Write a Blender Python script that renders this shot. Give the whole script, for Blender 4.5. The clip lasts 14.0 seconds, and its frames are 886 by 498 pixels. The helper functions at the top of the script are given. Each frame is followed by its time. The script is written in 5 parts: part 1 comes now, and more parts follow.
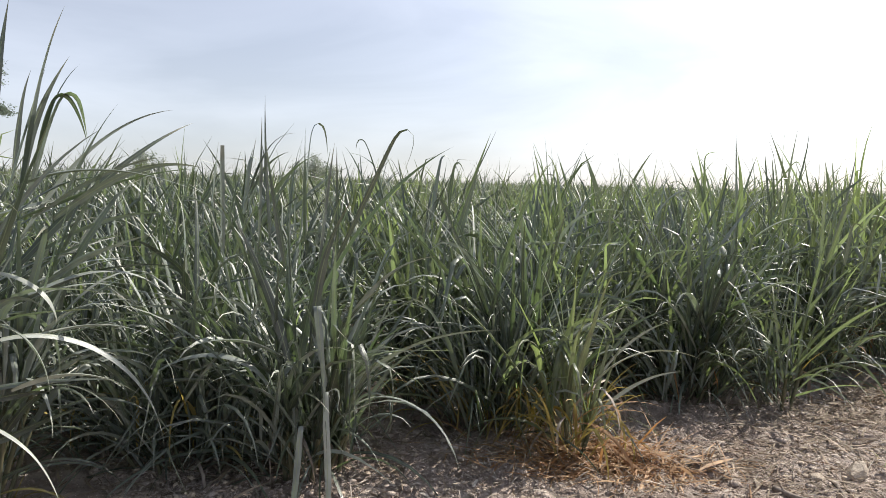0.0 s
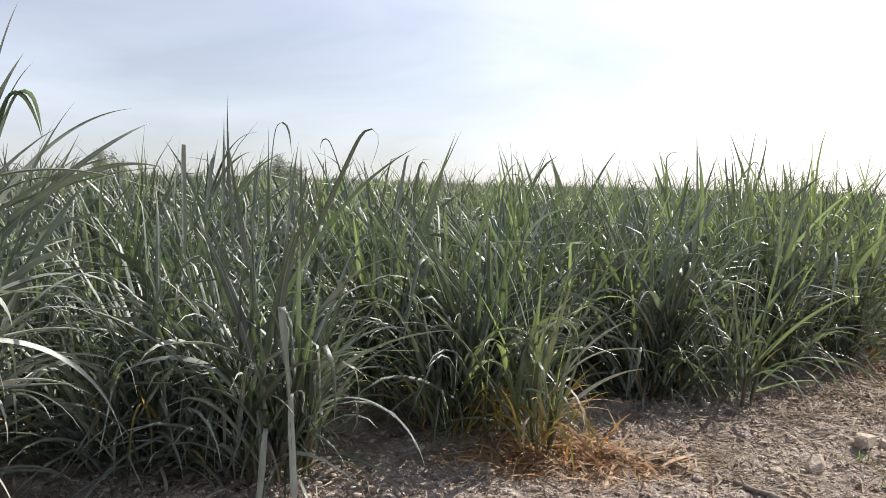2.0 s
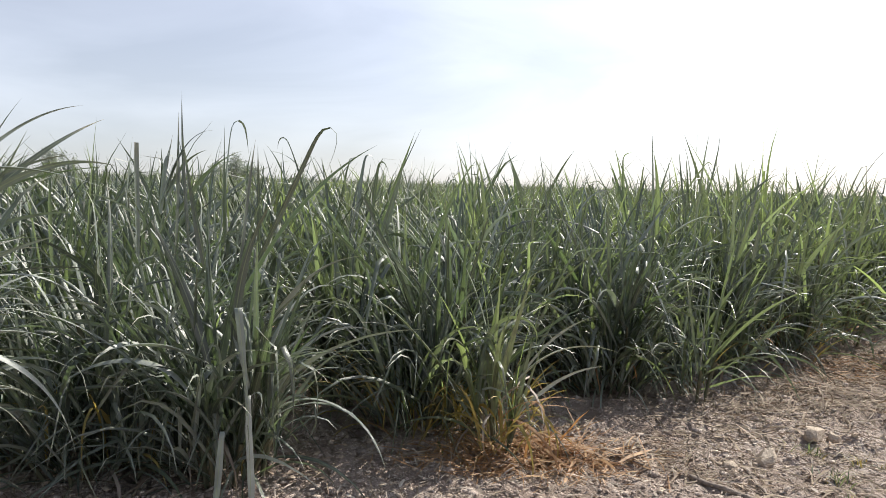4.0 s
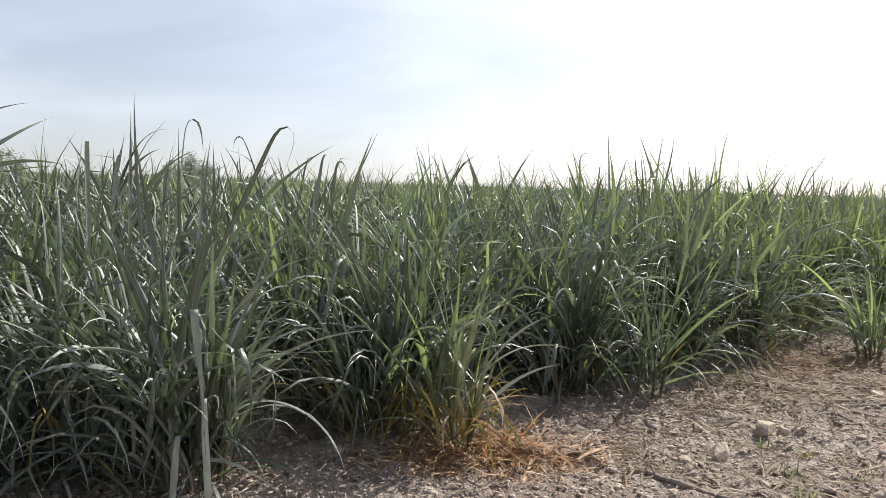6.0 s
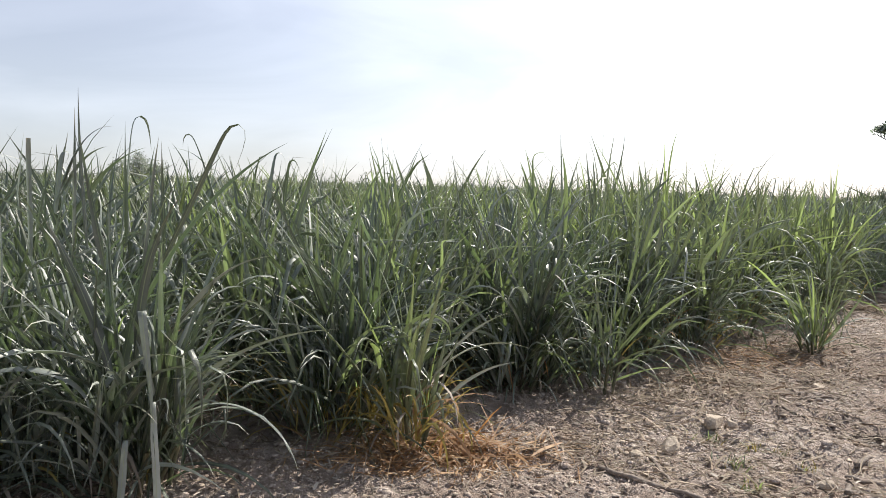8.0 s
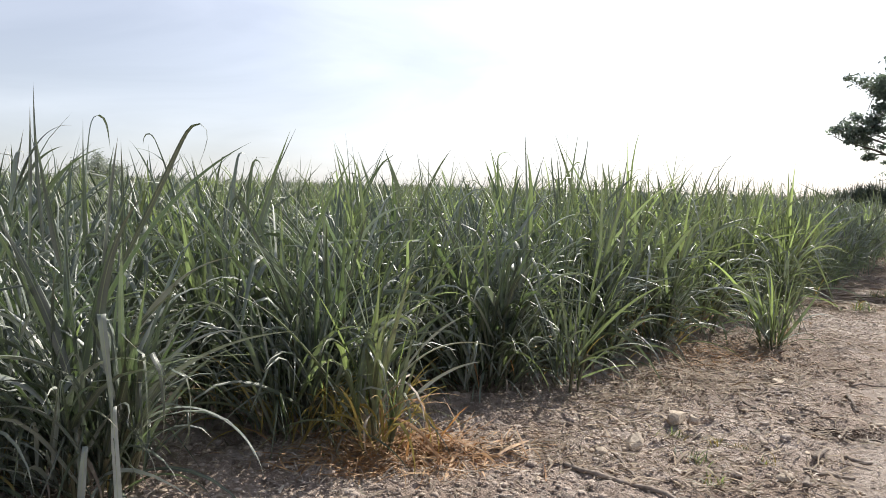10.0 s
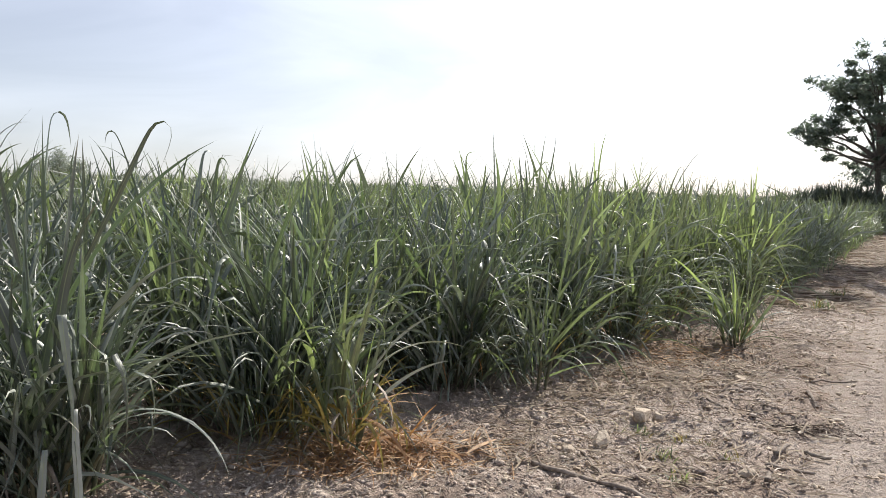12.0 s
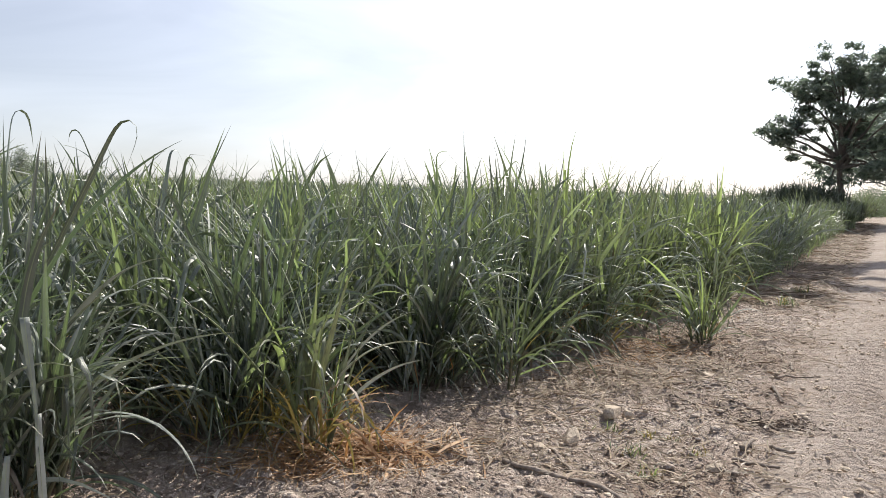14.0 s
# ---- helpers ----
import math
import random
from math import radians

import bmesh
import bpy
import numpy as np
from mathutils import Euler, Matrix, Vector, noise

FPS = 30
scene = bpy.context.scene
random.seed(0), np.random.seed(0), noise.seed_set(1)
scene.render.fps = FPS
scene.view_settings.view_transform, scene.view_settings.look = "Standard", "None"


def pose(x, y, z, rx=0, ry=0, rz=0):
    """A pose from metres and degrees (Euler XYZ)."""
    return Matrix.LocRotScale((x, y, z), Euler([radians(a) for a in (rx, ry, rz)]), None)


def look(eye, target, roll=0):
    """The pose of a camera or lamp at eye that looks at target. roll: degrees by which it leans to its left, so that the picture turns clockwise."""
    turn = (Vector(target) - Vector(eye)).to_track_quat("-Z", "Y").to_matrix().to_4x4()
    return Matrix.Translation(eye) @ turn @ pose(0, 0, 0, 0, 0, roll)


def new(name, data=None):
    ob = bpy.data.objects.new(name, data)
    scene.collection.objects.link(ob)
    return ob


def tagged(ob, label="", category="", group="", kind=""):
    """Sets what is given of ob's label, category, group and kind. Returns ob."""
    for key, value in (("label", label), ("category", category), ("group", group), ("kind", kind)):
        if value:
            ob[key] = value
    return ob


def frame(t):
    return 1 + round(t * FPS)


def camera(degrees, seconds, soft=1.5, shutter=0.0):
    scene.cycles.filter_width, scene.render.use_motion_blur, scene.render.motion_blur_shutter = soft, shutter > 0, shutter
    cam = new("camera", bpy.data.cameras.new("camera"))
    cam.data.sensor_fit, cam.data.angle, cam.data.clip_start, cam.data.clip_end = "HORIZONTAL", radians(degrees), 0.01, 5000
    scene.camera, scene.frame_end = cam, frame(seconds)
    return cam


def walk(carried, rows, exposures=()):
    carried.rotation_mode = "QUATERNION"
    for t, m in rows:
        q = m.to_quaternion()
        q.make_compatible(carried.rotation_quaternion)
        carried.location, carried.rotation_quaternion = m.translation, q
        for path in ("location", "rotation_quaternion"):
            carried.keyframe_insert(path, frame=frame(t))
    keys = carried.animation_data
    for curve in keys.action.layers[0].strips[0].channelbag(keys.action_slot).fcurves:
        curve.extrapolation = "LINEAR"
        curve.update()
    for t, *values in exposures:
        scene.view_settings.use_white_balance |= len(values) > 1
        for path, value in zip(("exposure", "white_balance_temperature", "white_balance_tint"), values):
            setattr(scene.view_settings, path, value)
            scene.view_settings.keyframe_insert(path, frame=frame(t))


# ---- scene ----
cam = camera(61.3, 14.0, 0.85)
PATH = [
    (0, (-0.006, -0.010, 1.456), (-0.250, 3.974, 1.192), 0.3),
    (0.5, (-0.005, -0.008, 1.454), (-0.207, 3.978, 1.192), 0.2),
    (1, (-0.007, -0.007, 1.453), (-0.165, 3.981, 1.191), 0.3),
    (1.5, (-0.005, -0.008, 1.453), (-0.119, 3.981, 1.191), 0.3),
    (2, (-0.004, -0.005, 1.453), (-0.066, 3.986, 1.191), 0.2),
    (2.5, (-0.005, -0.004, 1.451), (-0.011, 3.988, 1.191), 0.3),
    (3, (-0.005, -0.002, 1.450), (0.045, 3.989, 1.190), 0.3),
    (5.5, (-0.001, 0.001, 1.452), (0.313, 3.980, 1.188), 0.2),
    (6, (-0.002, 0.001, 1.451), (0.370, 3.975, 1.189), 0.2),
    (6.5, (0.000, 0.001, 1.450), (0.424, 3.970, 1.188), 0.2),
    (7, (-0.001, 0.004, 1.447), (0.475, 3.967, 1.187), 0.2),
    (7.5, (-0.001, 0.000, 1.450), (0.545, 3.954, 1.186), 0.2),
    (8, (-0.001, 0.004, 1.448), (0.613, 3.947, 1.184), 0.2),
    (10.5, (0.001, 0.007, 1.447), (0.832, 3.911, 1.181), 0.1),
    (11, (0.002, 0.006, 1.450), (0.874, 3.901, 1.182), 0.2),
    (11.5, (0.001, 0.005, 1.450), (0.919, 3.889, 1.182), 0.2),
    (12, (0.005, 0.008, 1.450), (0.961, 3.883, 1.180), 0.2),
    (12.5, (0.006, 0.008, 1.447), (1.000, 3.874, 1.179), 0.1),
    (13, (0.007, 0.007, 1.448), (1.047, 3.860, 1.178), 0.1),
    (13.5, (0.008, 0.008, 1.450), (1.079, 3.853, 1.178), 0.1),
    (14, (0.008, 0.007, 1.450), (1.113, 3.842, 1.178), 0.1),
]
walk(cam, [(t, look(eye, target, roll)) for t, eye, target, roll in PATH])

# ---- world, sun and exposure ----
SUN_AZ, SUN_EL = 51.0, 44.0
SUN_DIR = Vector((math.sin(radians(SUN_AZ)) * math.cos(radians(SUN_EL)), math.cos(radians(SUN_AZ)) * math.cos(radians(SUN_EL)), math.sin(radians(SUN_EL))))
scene.view_settings.exposure = 0.36
world = bpy.data.worlds.new("sky")
scene.world = world
world.use_nodes = True
wn, wl = world.node_tree.nodes, world.node_tree.links
sky = wn.new("ShaderNodeTexSky")
sky.sky_type, sky.sun_disc = "NISHITA", False
sky.sun_elevation, sky.sun_rotation = radians(SUN_EL), radians(SUN_AZ)
sky.altitude, sky.air_density, sky.dust_density, sky.ozone_density = 100, 1.0, 1.6, 1.0
w_co = wn.new("ShaderNodeTexCoord")
w_map = wn.new("ShaderNodeMapping")
w_map.inputs["Scale"].default_value = (1.0, 1.0, 4.5)
w_map.inputs["Rotation"].default_value = (0.1, -0.16, 0.5)
wl.new(w_co.outputs["Generated"], w_map.inputs["Vector"])
w_noise = wn.new("ShaderNodeTexNoise")
w_noise.inputs["Scale"].default_value, w_noise.inputs["Detail"].default_value = 2.2, 7
w_noise.inputs["Roughness"].default_value, w_noise.inputs["Distortion"].default_value = 0.52, 0.5
wl.new(w_map.outputs["Vector"], w_noise.inputs["Vector"])
w_ramp = wn.new("ShaderNodeMapRange")
w_ramp.inputs["From Min"].default_value, w_ramp.inputs["From Max"].default_value = 0.36, 0.66
w_ramp.inputs["To Min"].default_value, w_ramp.inputs["To Max"].default_value = 0.76, 1.06
wl.new(w_noise.outputs["Fac"], w_ramp.inputs["Value"])
w_veil = wn.new("ShaderNodeVectorMath")
w_veil.operation = "SCALE"
w_veil.inputs[0].default_value = (5.42, 5.44, 5.85)
# thin haze: strongest low over the land and round the sun, thin overhead
w_sep = wn.new("ShaderNodeSeparateXYZ")
wl.new(w_co.outputs["Generated"], w_sep.inputs[0])
w_low = wn.new("ShaderNodeMapRange")
w_low.interpolation_type = "SMOOTHSTEP"
w_low.inputs["From Min"].default_value, w_low.inputs["From Max"].default_value = -0.02, 0.85
w_low.inputs["To Min"].default_value, w_low.inputs["To Max"].default_value = 0.93, 0.16
wl.new(w_sep.outputs["Z"], w_low.inputs["Value"])
w_dot = wn.new("ShaderNodeVectorMath")
w_dot.operation = "DOT_PRODUCT"
w_dot.inputs[1].default_value = SUN_DIR
wl.new(w_co.outputs["Generated"], w_dot.inputs[0])
w_glow = wn.new("ShaderNodeMapRange")
w_glow.interpolation_type = "SMOOTHSTEP"
w_glow.inputs["From Min"].default_value, w_glow.inputs["From Max"].default_value = 0.36, 1.0
w_glow.inputs["To Min"].default_value, w_glow.inputs["To Max"].default_value = 0.0, 0.9
wl.new(w_dot.outputs["Value"], w_glow.inputs["Value"])
w_sum = wn.new("ShaderNodeMath")
w_sum.operation = "ADD"
wl.new(w_low.outputs["Result"], w_sum.inputs[0])
wl.new(w_glow.outputs["Result"], w_sum.inputs[1])
w_mul = wn.new("ShaderNodeMath")
w_mul.operation = "MULTIPLY"
wl.new(w_ramp.outputs["Result"], w_mul.inputs[0])
wl.new(w_sum.outputs[0], w_mul.inputs[1])
wl.new(w_mul.outputs[0], w_veil.inputs["Scale"])
w_add = wn.new("ShaderNodeVectorMath")
w_add.operation = "ADD"
w_blue = wn.new("ShaderNodeVectorMath")
w_blue.operation = "MULTIPLY"
w_blue.inputs[1].default_value = (0.61, 0.62, 0.66)
wl.new(sky.outputs["Color"], w_blue.inputs[0])
wl.new(w_blue.outputs[0], w_add.inputs[0])
wl.new(w_veil.outputs[0], w_add.inputs[1])
wl.new(w_add.outputs[0], wn["Background"].inputs["Color"])
wn["Background"].inputs["Strength"].default_value = 0.086

sun = new("sun", bpy.data.lights.new("sun", "SUN"))
sun.data.energy, sun.data.angle, sun.data.color = 5.0, radians(0.6), (1.0, 0.95, 0.86)
sun.matrix_world = Matrix.Translation(SUN_DIR * 60) @ SUN_DIR.to_track_quat("Z", "Y").to_matrix().to_4x4()


# ---- materials ----
def material(name):
    m = bpy.data.materials.new(name)
    m.use_nodes = True
    nt = m.node_tree
    return m, nt.nodes, nt.links, nt.nodes["Principled BSDF"]


def mixed(n, l, a, b, fac):
    """A colour between a and b; each a tuple or a socket, fac a socket or a number."""
    x = n.new("ShaderNodeMix")
    x.data_type = "RGBA"
    for key, value in (("A", a), ("B", b), ("Factor", fac)):
        if isinstance(value, tuple):
            x.inputs[key].default_value = (*value, 1)
        elif isinstance(value, (int, float)):
            x.inputs[key].default_value = value
        else:
            l.new(value, x.inputs[key])
    return x.outputs["Result"]


def noisy(n, l, scale, lo=0.35, hi=0.65, detail=6, vector=None, stretch=None, rough=0.6):
    """A noise from 0 to 1, in object space or along the vector given."""
    if vector is None:
        vector = n.new("ShaderNodeTexCoord").outputs["Object"]
    if stretch:
        mp = n.new("ShaderNodeMapping")
        mp.inputs["Scale"].default_value = stretch
        l.new(vector, mp.inputs["Vector"])
        vector = mp.outputs["Vector"]
    t = n.new("ShaderNodeTexNoise")
    t.inputs["Scale"].default_value, t.inputs["Detail"].default_value, t.inputs["Roughness"].default_value = scale, detail, rough
    l.new(vector, t.inputs["Vector"])
    r = n.new("ShaderNodeMapRange")
    r.inputs["From Min"].default_value, r.inputs["From Max"].default_value = lo, hi
    l.new(t.outputs["Fac"], r.inputs["Value"])
    return r.outputs["Result"]


def maths(n, l, op, a, b=0.0, c=0.0):
    x = n.new("ShaderNodeMath")
    x.operation = op
    for i, value in enumerate((a, b, c)):
        if isinstance(value, (int, float)):
            x.inputs[i].default_value = value
        else:
            l.new(value, x.inputs[i])
    return x.outputs[0]


def bumped(n, l, bsdf, height, strength, distance):
    b = n.new("ShaderNodeBump")
    b.inputs["Strength"].default_value, b.inputs["Distance"].default_value = strength, distance
    l.new(height, b.inputs["Height"])
    l.new(b.outputs["Normal"], bsdf.inputs["Normal"])


def chance(n, l):
    """A random number for each object and each loose piece of its mesh."""
    a = n.new("ShaderNodeObjectInfo").outputs["Random"]
    b = n.new("ShaderNodeNewGeometry").outputs["Random Per Island"]
    return maths(n, l, "FRACT", maths(n, l, "ADD", a, b))


def blade_material(name, dark, light, clear, dry, dryness, through_light=0.38, rough=0.4, gloss=0.5):
    """A grass blade: pale midrib, fine veins, light that comes through, dry tip and margins."""
    m, n, l, p = material(name)
    uv = n.new("ShaderNodeUVMap").outputs["UV"]
    sep = n.new("ShaderNodeSeparateXYZ")
    l.new(uv, sep.inputs[0])
    rnd = chance(n, l)
    rnd_b = maths(n, l, "FRACT", maths(n, l, "MULTIPLY", rnd, 13.7))
    off = maths(n, l, "ABSOLUTE", maths(n, l, "SUBTRACT", sep.outputs["X"], 0.5))
    rib = maths(n, l, "LESS_THAN", off, 0.045)
    vein = noisy(n, l, 1.0, 0.3, 0.7, 3, uv, (46, 1.3, 1))
    blot = noisy(n, l, 7.0, 0.42, 0.68, 5)
    col = mixed(n, l, dark, light, maths(n, l, "POWER", rnd, 2.1))
    col = mixed(n, l, col, light, maths(n, l, "MULTIPLY", vein, 0.34))
    col = mixed(n, l, col, tuple(0.62 * c for c in dark), maths(n, l, "MULTIPLY", blot, 0.5))
    col = mixed(n, l, col, (0.30, 0.36, 0.17), maths(n, l, "MULTIPLY", rib, 0.55))
    tip = n.new("ShaderNodeMapRange")
    tip.inputs["From Min"].default_value, tip.inputs["From Max"].default_value = 0.80, 1.02
    l.new(sep.outputs["Y"], tip.inputs["Value"])
    gone = maths(n, l, "MULTIPLY", maths(n, l, "ADD", tip.outputs["Result"], maths(n, l, "MULTIPLY", blot, 0.25)), dryness)
    gone = maths(n, l, "MULTIPLY", gone, maths(n, l, "ADD", 0.3, maths(n, l, "FRACT", maths(n, l, "MULTIPLY", rnd, 7.3))))
    col = mixed(n, l, col, dry, maths(n, l, "MINIMUM", gone, 1.0))
    l.new(col, p.inputs["Base Color"])
    p.inputs["Roughness"].default_value, p.inputs["Specular IOR Level"].default_value = rough, gloss
    bumped(n, l, p, vein, 0.35, 0.0012)
    tr = n.new("ShaderNodeBsdfTranslucent")
    l.new(mixed(n, l, clear, col, 0.25), tr.inputs["Color"])
    mix = n.new("ShaderNodeMixShader")
    l.new(maths(n, l, "MULTIPLY", through_light, maths(n, l, "ADD", 0.3, maths(n, l, "MULTIPLY", maths(n, l, "POWER", rnd_b, 2.0), 1.6))), mix.inputs[0])
    l.new(p.outputs[0], mix.inputs[1])
    l.new(tr.outputs[0], mix.inputs[2])
    l.new(mix.outputs[0], n["Material Output"].inputs["Surface"])
    return m


CANE = blade_material("cane_leaf", (0.015, 0.025, 0.019), (0.24, 0.28, 0.24), (0.20, 0.30, 0.095), (0.45, 0.38, 0.25), 0.4, 0.20, 0.40, 1.0)
# silvery sheen of sky and sun on the leaves, painted as pale leaf colour
CANE_SHEEN = blade_material("sheen_cane_leaf", (0.19, 0.22, 0.195), (0.44, 0.465, 0.42), (0.22, 0.30, 0.13), (0.50, 0.45, 0.34), 0.45, 0.18, 0.42, 1.0)
CANE_YOUNG = blade_material("young_cane_leaf", (0.022, 0.034, 0.025), (0.25, 0.285, 0.235), (0.28, 0.375, 0.115), (0.45, 0.37, 0.22), 0.4, 0.31, 0.40, 0.9)
CANE_FRESH = blade_material("fresh_cane_leaf", (0.045, 0.058, 0.036), (0.25, 0.285, 0.185), (0.31, 0.41, 0.12), (0.50, 0.42, 0.24), 0.45, 0.38, 0.42, 0.9)
CANE_DARK = blade_material("old_cane_leaf", (0.055, 0.07, 0.055), (0.17, 0.195, 0.155), (0.17, 0.22, 0.10), (0.2, 0.17, 0.12), 0.3, 0.25, 0.5, 0.8)
CANE_YELLOW = blade_material("yellowing_leaf", (0.23, 0.195, 0.06), (0.45, 0.345, 0.11), (0.50, 0.39, 0.09), (0.42, 0.24, 0.10), 0.8, 0.36)
STRAW = blade_material("dry_leaf", (0.20, 0.155, 0.13), (0.66, 0.57, 0.495), (0.36, 0.25, 0.14), (0.20, 0.14, 0.10), 0.5, 0.15, 0.75)
LITTER = blade_material("brown_litter", (0.14, 0.095, 0.07), (0.50, 0.385, 0.29), (0.28, 0.17, 0.10), (0.15, 0.10, 0.07), 0.5, 0.12, 0.8)
RUST = blade_material("rust_straw", (0.28, 0.13, 0.055), (0.62, 0.40, 0.22), (0.54, 0.27, 0.09), (0.30, 0.17, 0.10), 0.5, 0.22, 0.65)


def stalk_material():
    m, n, l, p = material("cane_stalk")
    col = mixed(n, l, (0.06, 0.075, 0.035), (0.15, 0.125, 0.07), noisy(n, l, 5, stretch=(3, 3, 1)))
    col = mixed(n, l, col, (0.32, 0.29, 0.22), maths(n, l, "MULTIPLY", noisy(n, l, 30, 0.55, 0.75), 0.5))
    l.new(col, p.inputs["Base Color"])
    p.inputs["Roughness"].default_value = 0.55
    bumped(n, l, p, noisy(n, l, 40, stretch=(1, 1, 0.1)), 0.4, 0.004)
    return m


def soil_material(name, a, b, c, fine=1.0, mottle=0.6):
    m, n, l, p = material(name)
    broad = noisy(n, l, 0.55, 0.38, 0.64, 8)
    mid = noisy(n, l, 9, 0.40, 0.62, 9)
    grit = noisy(n, l, 60, 0.36, 0.66, 6)
    col = mixed(n, l, a, b, broad)
    col = mixed(n, l, col, c, maths(n, l, "MULTIPLY", mid, mottle))
    col = mixed(n, l, col, tuple(0.5 * v for v in a), maths(n, l, "MULTIPLY", grit, 0.22))
    vor = n.new("ShaderNodeTexVoronoi")
    vor.inputs["Scale"].default_value = 75
    l.new(n.new("ShaderNodeTexCoord").outputs["Object"], vor.inputs["Vector"])
    chip = maths(n, l, "LESS_THAN", vor.outputs["Distance"], 0.17)
    col = mixed(n, l, col, tuple(min(1, 1.5 * v) for v in b), maths(n, l, "MULTIPLY", chip, 0.8))
    l.new(col, p.inputs["Base Color"])
    p.inputs["Roughness"].default_value, p.inputs["Specular IOR Level"].default_value = 0.95, 0.2
    high = maths(n, l, "ADD", maths(n, l, "MULTIPLY", noisy(n, l, 16, 0.3, 0.7, 8), 1.0), maths(n, l, "MULTIPLY", grit, 0.6))
    bumped(n, l, p, high, 0.8 * fine, 0.03)
    return m


def stone_material(name="stone", k=1.0):
    m, n, l, p = material(name)
    col = mixed(n, l, (0.30 * k, 0.24 * k, 0.18 * k), (0.45 * k, 0.375 * k, 0.29 * k), chance(n, l))
    col = mixed(n, l, col, (0.24 * k, 0.19 * k, 0.15 * k), maths(n, l, "MULTIPLY", noisy(n, l, 18), 0.6))
    l.new(col, p.inputs["Base Color"])
    p.inputs["Roughness"].default_value = 0.85
    bumped(n, l, p, noisy(n, l, 45), 0.6, 0.008)
    return m


def wood_material(name, a, b):
    m, n, l, p = material(name)
    col = mixed(n, l, a, b, noisy(n, l, 14, 0.35, 0.65, 6, None, (1, 1, 0.15)))
    col = mixed(n, l, col, tuple(0.45 * v for v in a), maths(n, l, "MULTIPLY", noisy(n, l, 40, 0.5, 0.7), 0.6))
    l.new(col, p.inputs["Base Color"])
    p.inputs["Roughness"].default_value = 0.85
    bumped(n, l, p, noisy(n, l, 50, 0.3, 0.7, 6, None, (1, 1, 0.12)), 0.7, 0.006)
    return m


STALK = stalk_material()
SOIL = soil_material("soil", (0.31, 0.235, 0.188), (0.68, 0.585, 0.52), (0.235, 0.178, 0.143), 0.95)
CLOD = soil_material("dry_clod", (0.45, 0.365, 0.305), (0.68, 0.585, 0.515), (0.34, 0.27, 0.225), 0.6, 0.4)
DUST = soil_material("packed_dust", (0.385, 0.318, 0.272), (0.50, 0.43, 0.38), (0.29, 0.235, 0.195), 0.8)
# soil colour with the shadow of a small mound put into it
SHADED_SOIL = soil_material("shaded_soil", (0.11, 0.08, 0.065), (0.17, 0.125, 0.10), (0.06, 0.045, 0.04), 1.0)
STONE = stone_material("stone", 1.35)
PEBBLE = stone_material("pale_pebble", 1.6)
BARK = wood_material("bark", (0.07, 0.06, 0.05), (0.15, 0.13, 0.11))
DRYWOOD = wood_material("dry_wood", (0.18, 0.14, 0.11), (0.36, 0.30, 0.25))
# lighter, bluer than the foliage itself: haze in front of the trees, as colour
HAZED_TREE_LEAF = blade_material("hazed_tree_leaf", (0.12, 0.155, 0.14), (0.20, 0.245, 0.21), (0.27, 0.35, 0.24), (0.10, 0.09, 0.04), 0.2, 0.42, 0.45)
HEDGE_LEAF = blade_material("hedge_leaf", (0.13, 0.165, 0.10), (0.23, 0.275, 0.165), (0.28, 0.36, 0.16), (0.2, 0.18, 0.1), 0.3, 0.35, 0.5)
# bluish haze of the far tree is put into its leaf colour
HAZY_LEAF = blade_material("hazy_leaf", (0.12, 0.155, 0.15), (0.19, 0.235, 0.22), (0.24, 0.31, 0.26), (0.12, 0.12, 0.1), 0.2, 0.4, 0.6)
# leaf colour paled to stand in for distance haze across the field
FAR_HAZE_LEAF = blade_material("far_haze_leaf", (0.24, 0.27, 0.25), (0.36, 0.40, 0.35), (0.34, 0.40, 0.28), (0.3, 0.3, 0.25), 0.3, 0.4, 0.6)


# ---- the lie of the land: u runs along the road, v away from it into the field ----
ROAD_AZ = radians(46.8)
US, UC = math.sin(ROAD_AZ), math.cos(ROAD_AZ)


def at_uv(u, v):
    return u * US - v * UC, u * UC + v * US


def to_uv(x, y):
    return x * US + y * UC, y * US - x * UC


def rise(v):
    """The field climbs gently away from the road."""
    d = v - 4.5
    return 0.036 * (d + math.sqrt(d * d + 4.0)) / 2 - 0.004


def lie(x, y):
    """Height of the ground, clods and all."""
    u, v = to_uv(x, y)
    r = math.hypot(x, y)
    z = rise(v)
    if r < 60:
        k = 1.0 if v > 0.6 else 0.45
        z += 0.030 * noise.noise((x * 0.9, y * 0.9, 3.1)) * min(1, r / 3)
        if r < 16:
            z += k * (0.036 * noise.noise((x * 3.1, y * 3.1, 0.4)) + 0.032 * noise.noise((x * 8, y * 8, 7.7)) + 0.020 * noise.noise((x * 19, y * 19, 1.7)) + 0.011 * noise.noise((x * 43, y * 43, 4.7)))
    return z


def mesh_of(name, verts, faces, mat, uvs=None, smooth=True):
    me = bpy.data.meshes.new(name)
    me.from_pydata([tuple(p) for p in verts], [], [tuple(f) for f in faces])
    if uvs is not None:
        lay = me.uv_layers.new(name="UVMap")
        idx = np.empty(len(me.loops), dtype=np.int32)
        me.loops.foreach_get("vertex_index", idx)
        lay.data.foreach_set("uv", np.asarray(uvs, dtype=np.float32)[idx].ravel())
    if smooth:
        me.polygons.foreach_set("use_smooth", np.ones(len(me.polygons), dtype=bool))
    me.materials.append(mat)
    me.update()
    return me


def part(name, me, parent, m=None, label="", kind=""):
    ob = new(name, me)
    ob.parent = parent
    if m is not None:
        ob.matrix_basis = m
    return tagged(ob, label, "", "", kind)


